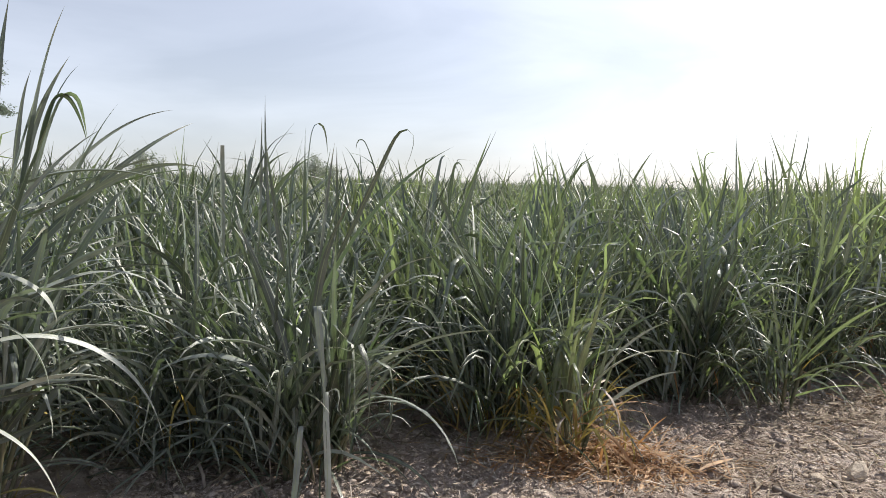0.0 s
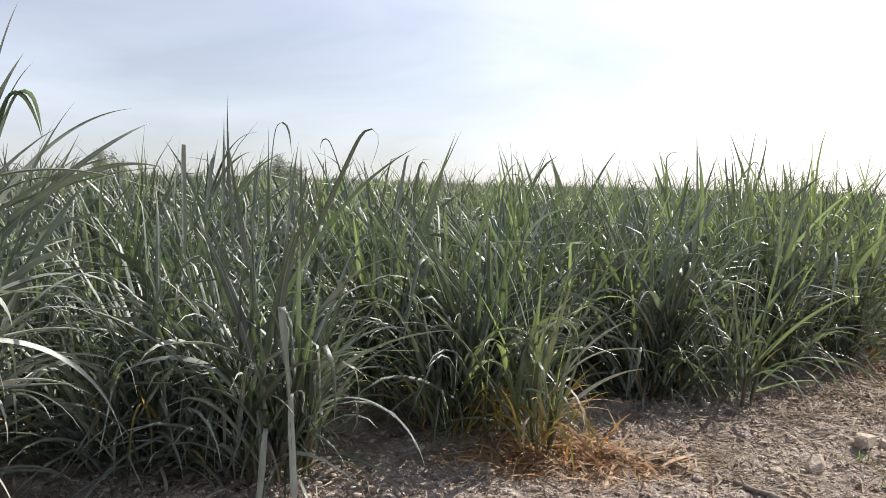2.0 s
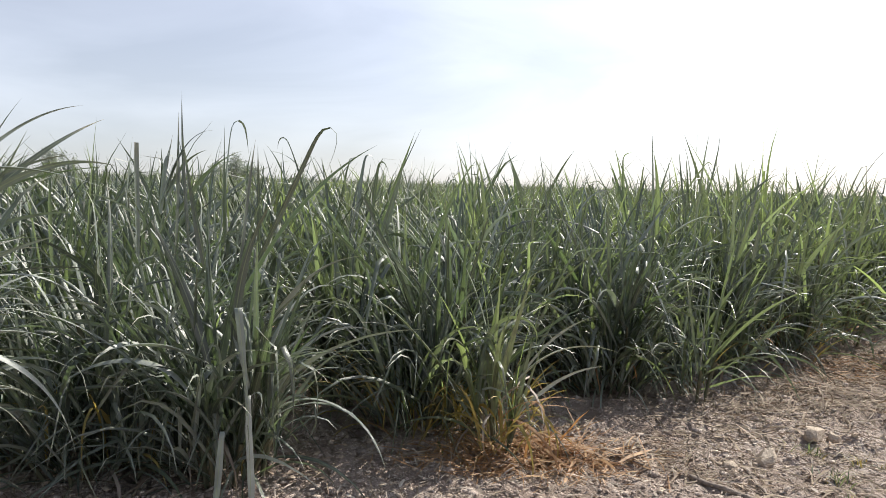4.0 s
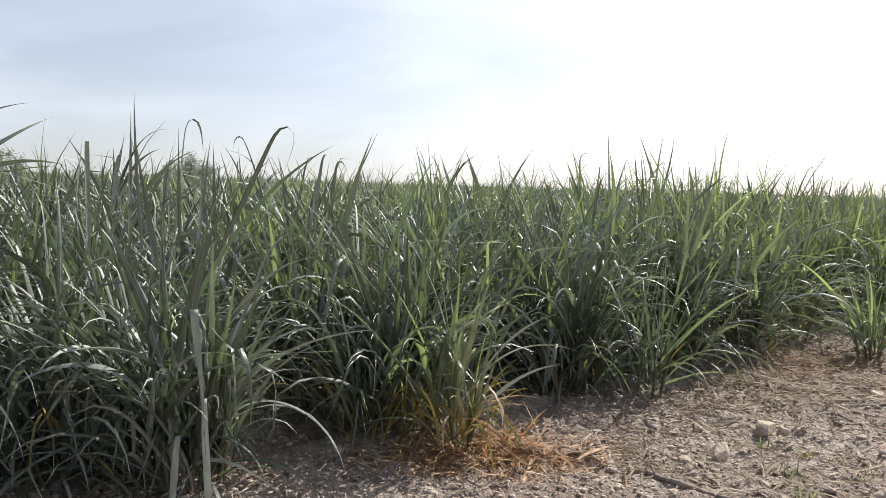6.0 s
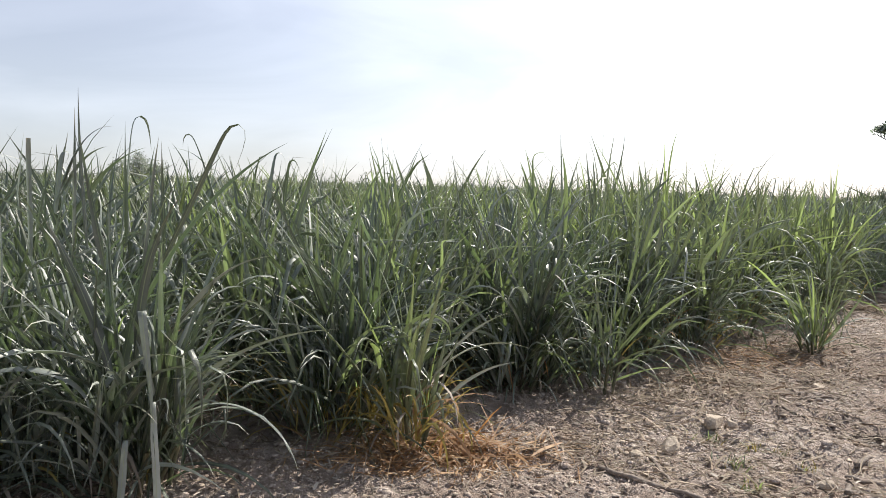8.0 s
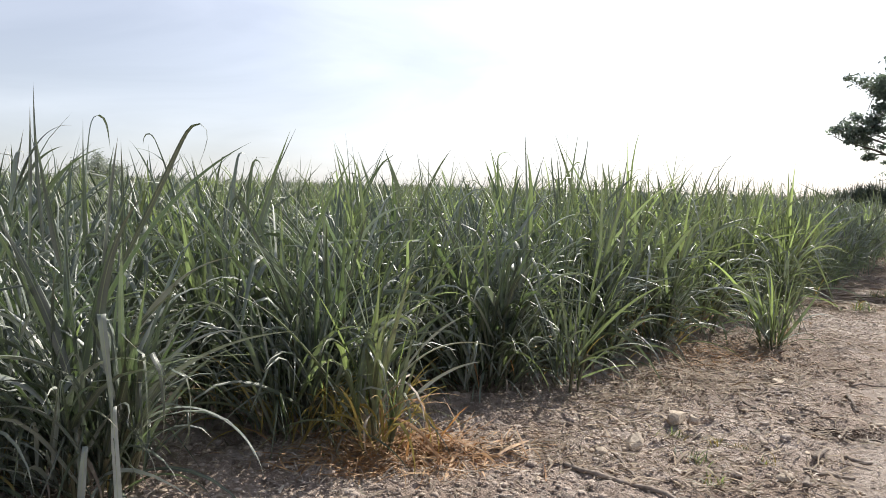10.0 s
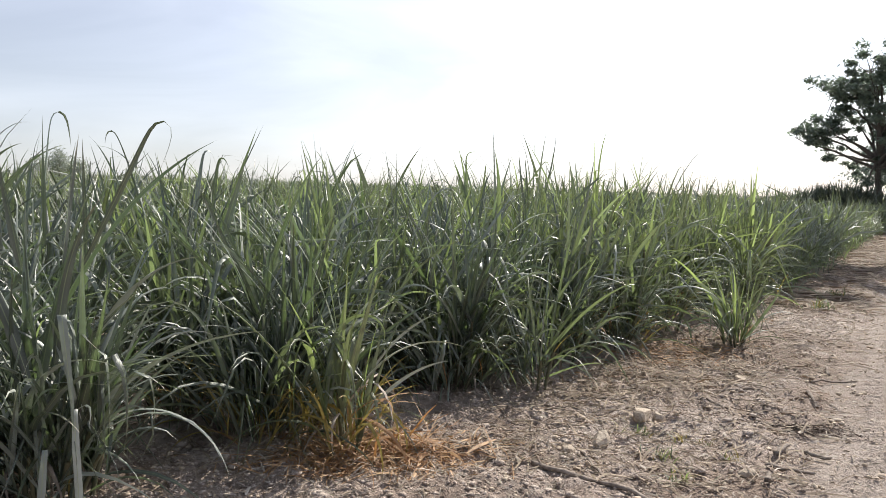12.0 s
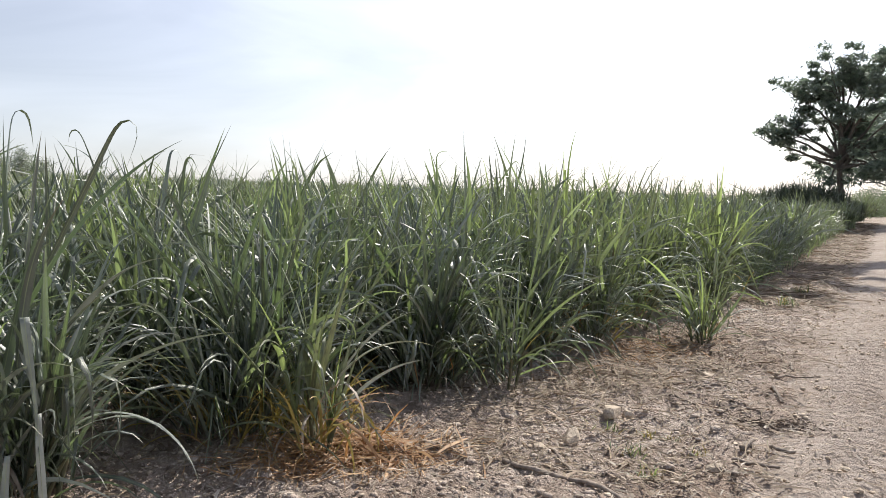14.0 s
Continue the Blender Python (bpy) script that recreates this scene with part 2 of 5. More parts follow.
def ground_sheet():
    az = [-180 + 6 * i for i in range(23)] + [-44 + 0.4 * i for i in range(258)] + [60 + 5 * i for i in range(24)]
    rr = [0.05, 0.3, 0.7, 1.1, 1.5] + [1.8 * 1.0085 ** i for i in range(226)]
    while rr[-1] < 3500:
        rr.append(rr[-1] * (1.025 if rr[-1] < 45 else 1.09))
    verts, faces = [], []
    for r in rr:
        for a in az:
            x, y = r * math.sin(radians(a)), r * math.cos(radians(a))
            u, v = to_uv(x, y)
            fine = r > 1.7 and -44 <= a <= 60
            z = lie(x, y) if r < 60 and fine else rise(min(v, 150))
            if v < 0.75 and v > -4.4 and u > -24 and u < 140:
                z -= min(1, (0.75 - v) / 0.5, (v + 4.4) / 0.4) * 0.06
            verts.append((x, y, z))
    n = len(az)
    for i in range(len(rr) - 1):
        for j in range(n):
            k = (j + 1) % n
            faces.append((i * n + j, (i + 1) * n + j, (i + 1) * n + k, i * n + k))
    return tagged(new("ground", mesh_of("ground", verts, [f[::-1] for f in faces], SOIL)), "bare grey-brown stony soil beside the cane field", "ground", "", "structure")


def tread(u, v):
    """Tyre marks pressed into the dust: bars slanting both ways from the middle of each rut."""
    z = 0.0
    for mid in (0.08, -1.55):
        d = v - mid
        if abs(d) < 0.26:
            side = 0.07 * (1 if d > 0 else -1)
            z += 0.016 * max(-0.4, math.sin((u + abs(d) * 0.75 + side) * 2 * math.pi / 0.14)) * min(1, (0.26 - abs(d)) / 0.05)
        z -= 0.018 * math.exp(-(d / 0.28) ** 2)
    return z


def road_sheet():
    us = [-24 + 2 * i for i in range(11)] + [-2.2 + 0.016 * i for i in range(695)] + [8.95 + 0.05 * i for i in range(60)]
    while us[-1] < 138:
        us.append(us[-1] * 1.03)
    vs = [0.95 - 0.03 * i for i in range(76)] + [-1.4 - 0.17 * i for i in range(20)]
    verts, faces = [], []
    for u in us:
        for v in vs:
            x, y = at_uv(u, v + 0.16 * noise.noise((u * 0.7, v * 0.2, 5)))
            edge = max(0.0, min(1, (v - 0.3) / 0.6)) + max(0.0, min(1, (-4.2 - v) / 0.3))
            z = rise(v) + 0.02 * noise.noise((u * 0.5, v * 0.9, 2)) + 0.006 * noise.noise((u * 6, v * 6, 9)) + (tread(u, v) if u < 12 else 0) - 0.09 * edge + 0.004
            verts.append((x, y, z))
    n = len(vs)
    for i in range(len(us) - 1):
        for j in range(n - 1):
            faces.append((i * n + j, i * n + j + 1, (i + 1) * n + j + 1, (i + 1) * n + j))
    return tagged(new("road", mesh_of("road", verts, [f[::-1] for f in faces], DUST)), "pale dusty farm track with tyre marks", "road", "", "structure")


ground = ground_sheet()
road = road_sheet()


# ---- cane leaves ----
def blade(L, W, e0, bend, p=1.6, kink=0.0, at=0.6, twist=0.0, fold=0.25, n=12, sway=0.0, cut=1.0, roll=0.0):
    """A long leaf that leaves its stalk at e0 degrees above level and bends over by bend degrees towards its tip, or sharply by kink degrees at the
    fraction at. Returns points, faces and the places across and along."""
    pts, uv, faces = [], [], []
    x = y = z = 0.0
    for i in range(n + 1):
        s = i / n
        e = radians(e0 - bend * s ** p - kink / (1 + math.exp(-max(-40, min(40, (s - at) / 0.03)))))
        a = radians(sway * s * s)
        fwd = Vector((math.cos(e) * math.cos(a), math.cos(e) * math.sin(a), math.sin(e)))
        side = Vector((-math.sin(a), math.cos(a), 0))
        up = fwd.cross(side) * -1
        tw = radians(roll + twist * s)
        side, up = side * math.cos(tw) + up * math.sin(tw), up * math.cos(tw) - side * math.sin(tw)
        q = s * cut
        w = 0.5 * W * (0.5 + 0.5 * math.sin(math.pi / 2 * min(1, q / 0.3))) * max(0.01, 1 - q ** 2.3) ** 1.05
        f = fold * w * (1 - 0.5 * s)
        wave = 0.12 * w * math.sin(9 * s + L * 40)
        c = Vector((x, y, z))
        for k, lift in ((-1, f + wave), (0, 0), (1, f - wave)):
            pts.append(c + side * (k * w) + up * lift)
            uv.append((0.5 + 0.5 * k, s))
        if i < n:
            for k in (0, 1):
                faces.append((3 * i + k, 3 * i + k + 1, 3 * i + k + 4, 3 * i + k + 3))
            x, y, z = c + fwd * (L / n)
    return pts, faces, uv


def leaf_kinds(rng, count, detail):
    """Points of alike leaves of unit size: upright, arching, drooping."""
    out = []
    for i in range(count):
        t = i / count
        if t < 0.26:
            out.append(blade(1, 0.033 * rng.uniform(0.75, 1.15), rng.uniform(60, 90), rng.uniform(4, 45), rng.uniform(1.3, 3), 0, 0.6, rng.uniform(-80, 80), 0.8, detail, rng.uniform(-34, 34), 1.0, rng.gauss(0, 28)))
        elif t < 0.52:
            out.append(blade(1, 0.033 * rng.uniform(0.75, 1.15), rng.uniform(60, 90), rng.uniform(4, 40), 1.6, rng.uniform(35, 160), rng.uniform(0.35, 0.85), rng.uniform(-60, 60), 0.75, detail, rng.uniform(-34, 34), 1.0, rng.gauss(0, 28)))
        elif t < 0.85:
            out.append(blade(1, 0.034 * rng.uniform(0.75, 1.2), rng.uniform(56, 84), rng.uniform(60, 160), rng.uniform(1.3, 2.8), 0, 0.6, rng.uniform(-90, 90), 0.6, detail, rng.uniform(-30, 30), 1.0, rng.gauss(0, 28)))
        else:
            out.append(blade(1, 0.03 * rng.uniform(0.7, 1.2), rng.uniform(25, 60), rng.uniform(70, 130), rng.uniform(0.9, 1.5), 0, 0.6, rng.uniform(-110, 110), 0.35, detail, rng.uniform(-40, 40), 1.0, rng.gauss(0, 28)))
    return out


rng = random.Random(11)
KINDS = leaf_kinds(rng, 40, 12)
KIND_MESH = [mesh_of("leaf", p, f, CANE, u) for p, f, u in KINDS]
KIND_MESH_F = [mesh_of("leaf", p, f, CANE_FRESH, u) for p, f, u in KINDS]
KIND_MESH_P = [mesh_of("leaf", p, f, CANE_SHEEN, u) for p, f, u in KINDS]
KIND_MESH_Y = [mesh_of("leaf", p, f, CANE_YOUNG, u) for p, f, u in KINDS]
DRY = [blade(1, 0.028, rng.uniform(20, 70), rng.uniform(70, 150), rng.uniform(0.7, 1.4), rng.choice((0, 50)), 0.4, rng.uniform(-140, 140), 0.3, 9, rng.uniform(-50, 50)) for i in range(10)]
DRY_MESH = [mesh_of("dry_leaf", p, f, (STRAW, RUST, CANE_YELLOW)[i % 3], u) for i, (p, f, u) in enumerate(DRY)]

YELLOW = [blade(1, 0.03, rng.uniform(35, 80), rng.uniform(30, 130), rng.uniform(1, 2), 0, 0.6, rng.uniform(-120, 120), 0.3, 8, rng.uniform(-30, 30)) for i in range(8)]
YELLOW_MESH = [mesh_of("yellow_leaf", p, f, CANE_YELLOW, u) for p, f, u in YELLOW]


def stalk_mesh(L, r):
    verts, faces = [], []
    rings = []
    k = 0
    z = 0.0
    while z < L:
        rings += [(z, r * 1.12), (z + 0.008, r * 0.98)]
        z += 0.085
    rings.append((L, r * 0.7))
    for z, rad in rings:
        for j in range(7):
            a = 2 * math.pi * j / 7
            verts.append((rad * math.cos(a) + 0.03 * (z / L) ** 2, rad * math.sin(a), z))
    for i in range(len(rings) - 1):
        for j in range(7):
            faces.append((i * 7 + j, i * 7 + (j + 1) % 7, (i + 1) * 7 + (j + 1) % 7, (i + 1) * 7 + j))
    return mesh_of("stalk", verts, faces, STALK)


STALKS = [stalk_mesh(0.42, 0.011), stalk_mesh(0.55, 0.0125), stalk_mesh(0.34, 0.010)]


def shoots(rng, count, radius, height, splay=1.0, stem=(0.08, 0.28)):
    """Where each shoot of a clump stands, how it leans, and how tall its stalk is."""
    out = []
    for i in range(count):
        a, r = rng.uniform(0, 2 * math.pi), radius * math.sqrt(rng.random())
        out.append((r * math.cos(a), r * math.sin(a), a, splay * rng.uniform(3, 22) * (0.25 + r / radius), height * rng.uniform(*stem)))
    return out


def leaf_places(rng, shoots_of, height, per, width=1.0, reach=1.0, upright=0.48, loose=1.0):
    """Kind, pose and width of the leaves of a clump."""
    out = []
    for sx, sy, sa, lean, top in shoots_of:
        base_a = rng.uniform(0, 2 * math.pi)
        for j in range(per):
            t = (j + rng.random()) / per
            if t > upright:
                kind = rng.randrange(0, 22)
                L = height * rng.uniform(0.62, 0.84)
                z = top * rng.uniform(0.85, 1.1)
            elif t > 0.42 * upright:
                kind = rng.randrange(17, 34)
                L = height * rng.uniform(0.45, 0.75)
                z = top * rng.uniform(0.4, 1.0)
            else:
                kind = rng.randrange(24, 40)
                L = height * rng.uniform(0.35, 0.7)
                z = top * rng.uniform(0.08, 0.7)
            thin = 1.0 if t > 0.42 * upright else 0.58
            L *= reach
            a = base_a + math.pi * j + rng.uniform(-0.5, 0.5)
            if rng.random() < 0.4:
                a = sa + rng.uniform(-0.9, 0.9)
            q = radians(lean) * z / max(top, 0.01)
            m = pose(sx + math.cos(sa) * z * math.sin(q), sy + math.sin(sa) * z * math.sin(q), z, 0, 0, math.degrees(a))
            m = m @ pose(0, 0, 0, loose * rng.uniform(-15, 15), loose * rng.uniform(-9, 14), 0)
            out.append((kind, m @ Matrix.Diagonal((L, L * width * thin * rng.uniform(0.75, 1.15) * 1.25 / max(L, 0.7), L, 1))))
    return out


CANE_LABEL = "grey-green sugarcane clump with long arching leaves"


def clump(x, y, height, count, per, radius, seed, width=1.0, young=False, dry=5, label=CANE_LABEL, splay=1.0, yellow=3, stem=(0.08, 0.28), reach=1.0, upright=0.48, silvery=0.22):
    """A sugarcane clump near the track, leaf by leaf."""
    rng = random.Random(seed)
    top = new("sugarcane_clump")
    top.location = (x, y, lie(x, y) - 0.015)
    CLUMPS.append(top)
    tagged(top, label, "sugarcane", "sugarcane along the field edge")
    sh = shoots(rng, count, radius, height, splay, stem)
    for sx, sy, sa, lean, h in sh:
        me = rng.choice(STALKS)
        part("stalk", me, top, pose(sx, sy, -0.02, 0, 0, math.degrees(sa)) @ pose(0, 0, 0, 0, lean, 0) @ Matrix.Diagonal((1, 1, (h + 0.06) / 0.42, 1)))
    meshes = KIND_MESH_F if young == "fresh" else (KIND_MESH_Y if young else KIND_MESH)
    for kind, m in leaf_places(rng, sh, height, per, width, reach, upright):
        # a share of the bent and arching leaves takes the painted sheen
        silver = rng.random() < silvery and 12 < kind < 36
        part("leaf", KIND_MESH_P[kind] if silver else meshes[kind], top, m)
    for i in range(dry):
        a, r = rng.uniform(0, 360), rng.uniform(0.3, 1) * radius
        L = rng.uniform(0.25, 0.75)
        m = pose(r * math.cos(radians(a)), r * math.sin(radians(a)), rng.uniform(0.02, 0.3), 0, 0, a + rng.uniform(-60, 60))
        part("dry_leaf", rng.choice(DRY_MESH), top, m @ Matrix.Diagonal((L, L * 1.5, L, 1)), "withered yellow-brown leaf")
    for i in range(yellow):
        a, r = rng.uniform(0, 360), rng.uniform(0.4, 1.5) * radius
        L = rng.uniform(0.25, 0.62)
        m = pose(r * math.cos(radians(a)), r * math.sin(radians(a)), rng.uniform(0.0, 0.16), 0, 0, a + rng.uniform(-70, 70))
        part("yellow_leaf", rng.choice(YELLOW_MESH), top, m @ Matrix.Diagonal((L, L, L, 1)), "golden yellow dying leaf")
    return top


def joined(kinds, places):
    """Many leaves as one set of points, faces and coordinates."""
    V, F, U, base = [], [], [], 0
    arr = [(np.array([tuple(q) for q in p]), np.array(f), np.array(u)) for p, f, u in kinds]
    for kind, m in places:
        p, f, u = arr[kind]
        mm = np.array(m)
        V.append(p @ mm[:3, :3].T + mm[:3, 3])
        F.append(f + base)
        U.append(u)
        base += len(p)
    return np.concatenate(V), np.concatenate(F), np.concatenate(U)


CLUMPS = []


def leaf_on(top, p, az, L, W, e0, bend, p_bend, kink, at, sway, cut=1.0):
    """A single marked leaf of a clump (the nearest one, if none is named), from the point p on a stalk."""
    if top is None:
        top = min(CLUMPS, key=lambda c: (c.location.x - p[0]) ** 2 + (c.location.y - p[1]) ** 2)
    r2 = random.Random(L * 97 + az)
    a = radians(az)
    away = 1 if math.sin(a) * p[0] - math.cos(a) * p[1] < 0 else -1
    W *= 0.85 if p[2] > 0.85 else 1.05
    turned = away * (r2.uniform(12, 34) if bend > 55 else r2.uniform(38, 66)) * (1 if r2.random() < 0.8 else -1)
    pts, faces, uv = blade(L, W, e0, bend, p_bend, kink, at, r2.uniform(-25, 25), 0.62, 26, sway, cut, turned)
    fresh = top in (clump_b, clump_c, clump_d, clump_e) or to_uv(p[0], p[1])[0] > 4.2
    # marked leaves whose bright upper side is painted as pale colour
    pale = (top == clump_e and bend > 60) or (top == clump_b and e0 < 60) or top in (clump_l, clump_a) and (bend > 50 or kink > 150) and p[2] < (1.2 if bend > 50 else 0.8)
    me = mesh_of("leaf", pts, faces, CANE_SHEEN if pale else (CANE_FRESH if top == clump_e else (CANE_YOUNG if fresh else CANE)), uv)
    return part("leaf", me, top, Matrix.Translation(Vector(p) - top.location) @ pose(0, 0, 0, 0, 0, az))


# short leaves that fill the foot of the larger clumps
FOOT = []
for i in range(4):
    r2 = random.Random(700 + i)
    low = []
    for k in range(105):
        g, q, L = r2.uniform(0, 360), 0.30 * math.sqrt(r2.random()), r2.uniform(0.4, 1.0)
        m = pose(q * math.cos(radians(g)), q * math.sin(radians(g)), r2.uniform(0.0, 0.35), 0, 0, g + r2.uniform(-60, 60))
        low.append((r2.randrange(14, 40), m @ pose(0, 0, 0, r2.uniform(-14, 14), r2.uniform(-4, 24), 0) @ Matrix.Diagonal((L, r2.uniform(0.4, 0.75), L, 1))))
    FOOT.append(mesh_of("lower_leaves", *(lambda t: (t[0], t[1], CANE if i == 0 else CANE_YOUNG, t[2]))(joined(leaf_kinds(random.Random(9), 40, 7), low))))


# short leaves with painted sheen, which brighten the foot of the clumps
SHEEN_FOOT = []
for i in range(4):
    r2 = random.Random(740 + i)
    low = []
    for k in range(30):
        g, q, L = r2.uniform(0, 360), 0.30 * math.sqrt(r2.random()), r2.uniform(0.4, 0.95)
        m = pose(q * math.cos(radians(g)), q * math.sin(radians(g)), r2.uniform(0.05, 0.6), 0, 0, g + r2.uniform(-60, 60))
        low.append((r2.randrange(12, 40), m @ pose(0, 0, 0, r2.uniform(-16, 16), r2.uniform(-4, 24), 0) @ Matrix.Diagonal((L, r2.uniform(0.4, 0.8), L, 1))))
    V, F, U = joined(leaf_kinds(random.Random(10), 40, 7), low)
    SHEEN_FOOT.append(mesh_of("silvery_leaves", V, F, CANE_SHEEN, U))


def add_foot(top, k, turn):
    """The short leaves round the base of a clump, some with silvery sheen painted on."""
    part("lower_leaves", FOOT[k % 4], top, pose(0, 0, 0, 0, 0, turn), "", "stuff")
    part("silvery_leaves", SHEEN_FOOT[k % 4], top, pose(0, 0, 0, 0, 0, turn + 35), "short leaves with a silvery sheen painted on", "stuff")


# the clumps that stand along the edge of the field
clump_l = clump(-2.34, 3.04, 2.05, 17, 11, 0.22, 1, 1.25, label="very tall sugarcane clump with broad arching grey-green leaves", splay=0.75, stem=(0.18, 0.52), reach=0.68, upright=0.62, silvery=0.4, yellow=14)
clump_a = clump(-1.02, 3.90, 1.35, 17, 9, 0.24, 2, 1.10, label="tall grey-green sugarcane clump with hooked leaf tips", splay=1.3, upright=0.46, silvery=0.4)
clump_b = clump(0.48, 4.27, 1.26, 6, 6, 0.13, 3, 0.90, "fresh", 30, "sugarcane clump with yellowing lower leaves over rusty straw", 1.0, 40, upright=0.28, silvery=0.06)
clump_b2 = clump(0.06, 4.60, 1.36, 9, 7, 0.26, 4, 0.85, False, 16, CANE_LABEL, 1.0, 90, upright=0.34)
clump_c = clump(2.03, 5.28, 1.25, 6, 6, 0.10, 55, 0.72, True, 3, "small bright green sugarcane clump at the field edge", 1.0, 2, upright=0.42)
clump_d = clump(3.35, 6.70, 1.72, 14, 9, 0.24, 6, 1.1, True, 16, CANE_LABEL, 1.2, 30, stem=(0.1, 0.38), reach=0.88, upright=0.5)
clump_e = clump(4.62, 6.46, 0.98, 8, 9, 0.12, 7, 0.56, "fresh", 7, "low lone sugarcane clump standing out on bare soil", 1.5, 0, upright=0.5, silvery=0.3)
# low clumps that fill the shade between the tall ones
for x, y, h, seed in ((-2.02, 4.02, 1.25, 21), (-1.62, 3.84, 0.95, 22), (-2.45, 4.45, 1.5, 23), (1.42, 5.5, 1.35, 25), (2.5, 6.05, 1.45, 26)):
    low = clump(x, y, h, 8, 8, 0.24, seed, 1.0, x > 1, 6, CANE_LABEL, 1.3, 8 if x < 1 else 3, (0.08, 0.3), 0.9, 0.6)
    add_foot(low, 0 if x < 1 else 1 + seed % 3, 50 * seed)
MID = leaf_kinds(random.Random(5), 40, 6)
VARIANTS = []
for i in range(8):
    r2 = random.Random(500 + i)
    stand = shoots(r2, 13, 0.34, 1.7, 1.3, (0.12, 0.48))
    spots = leaf_places(r2, stand, 1.7, 9, 0.90, 0.86, 0.55, 1.6)
    mat = (CANE, CANE, CANE, CANE_YOUNG, CANE_YOUNG, CANE_FRESH, CANE_FRESH, CANE_FRESH)[i]
    kit = []
    for name, chosen in (("top_leaves", [q for q in spots if q[0] < 12]), ("bent_leaves", [q for q in spots if 12 <= q[0] < 24]), ("side_leaves", [q for q in spots if q[0] >= 24])):
        V, F, U = joined(MID, chosen)
        kit.append((name, mesh_of(name, V, F, mat, U)))
    V, F, base = [], [], 0
    for sx, sy, sa, lean, h in stand:
        for z, rad in ((-0.02, 0.014), (0.5 * h, 0.013), (h, 0.008)):
            out = z * math.sin(radians(lean))
            for q in range(6):
                V.append((sx + math.cos(sa) * out + rad * math.cos(q * 1.047), sy + math.sin(sa) * out + rad * math.sin(q * 1.047), z))
        F += [(base + 6 * k + q, base + 6 * k + (q + 1) % 6, base + 6 * k + 6 + (q + 1) % 6, base + 6 * k + 6 + q) for k in (0, 1) for q in range(6)]
        base += 18
    kit.append(("stem_bundle", mesh_of("stem_bundle", V, F, STALK)))
    VARIANTS.append(kit)
ROWS = [(0.35, 4.5), (1.85, 3.8), (2.6, 4.5), (3.35, 3.4), (4.2, 3.4), (5.0, 2.95), (5.8, 3.0), (6.6, 2.85), (7.4, 2.9), (8.3, 2.3), (9.7, 2.0), (11.2, 2.05), (12.7, 2.05)]
seed = 30
for row, (u, v0) in enumerate(ROWS):
    rng = random.Random(100 + row)
    for k in range(2):
        x, y = at_uv(u + rng.uniform(-0.15, 0.15), v0 + 0.2 + 0.55 * k + rng.uniform(-0.1, 0.1))
        seed += 1
        top = clump(x, y, rng.uniform(1.5, 1.85) - (0.28 if u < 2 else 0), 12, 11, 0.30, seed, 1.05 if u < 3 else 0.92, "fresh" if u > 7 and rng.random() < 0.5 else (u > 3 and rng.random() < 0.7), 8, CANE_LABEL, 1.15 if u < 8 else 0.8, 10 if 3 < u < 9 else 4, (0.12, 0.44), 0.86, 0.58 if u < 8 else 0.48)
        add_foot(top, seed, 77 * seed)
for top, foot in ((clump_d, 1), (clump_a, 0), (clump_b2, 2)):
    add_foot(top, foot, 40)

# leaves that stand out
leaf_on(clump_l, (-2.09, 3.05, 1.09), 43, 1.19, 0.045, 48, 28, 2.08, 0, 0.60, 22)
leaf_on(clump_l, (-2.15, 3.12, 1.11), 59, 1.28, 0.040, 60, 52, 1.63, 0, 0.60, 5)
leaf_on(clump_l, (-1.97, 3.00, 1.50), 7, 0.77, 0.040, 34, 58, 0.60, 0, 0.60, 1)
leaf_on(clump_l, (-2.03, 2.97, 1.34), 53, 0.98, 0.035, 23, 22, 1.89, 0, 0.60, 1)
leaf_on(clump_l, (-1.97, 2.76, 0.88), 45, 1.02, 0.045, 21, 108, 0.76, 0, 0.60, -8)
leaf_on(clump_a, (-1.05, 3.49, 0.51), 181, 0.98, 0.045, 87, 157, 0.60, 0, 0.60, 10)
leaf_on(clump_l, (-1.97, 2.76, 0.96), 1, 0.46, 0.045, 25, 119, 0.60, 0, 0.60, -10)
leaf_on(clump_l, (-1.94, 2.79, 1.17), 10, 0.37, 0.050, -8, 92, 1.28, 0, 0.60, 12)
leaf_on(clump_l, (-1.88, 2.58, 0.63), 3, 0.44, 0.035, -6, 68, 0.75, 0, 0.60, -8)
leaf_on(clump_l, (-1.90, 2.81, 0.69), 2, 0.55, 0.035, 27, 64, 1.19, 0, 0.60, -3)
leaf_on(clump_l, (-1.92, 2.92, 0.88), 56, 0.65, 0.040, 8, 58, 1.87, 0, 0.60, -37)
leaf_on(clump_a, (-0.79, 3.71, 1.12), -23, 1.11, 0.034, 60, -4, 1.98, 179, 0.72, -4)
leaf_on(clump_a, (-0.90, 3.63, 0.87), -4, 1.13, 0.045, 63, 38, 1.62, 0, 0.60, 2)
leaf_on(clump_a, (-0.95, 3.67, 1.26), 47, 0.79, 0.040, 83, 5, 2.10, 163, 0.75, 6)
leaf_on(clump_a, (-0.76, 3.56, 0.50), 159, 0.94, 0.055, 85, -2, 0.60, 193, 0.46, -7)
leaf_on(clump_a, (-0.76, 3.71, 0.78), -11, 0.67, 0.050, 57, 58, 1.87, 0, 0.60, 12)
leaf_on(clump_a, (-0.79, 3.71, 0.28), -23, 0.96, 0.030, 62, 145, 0.98, 0, 0.60, -2)
leaf_on(clump_a, (-0.79, 3.71, 0.40), -14, 1.01, 0.035, 53, 54, 0.97, 0, 0.60, 4)
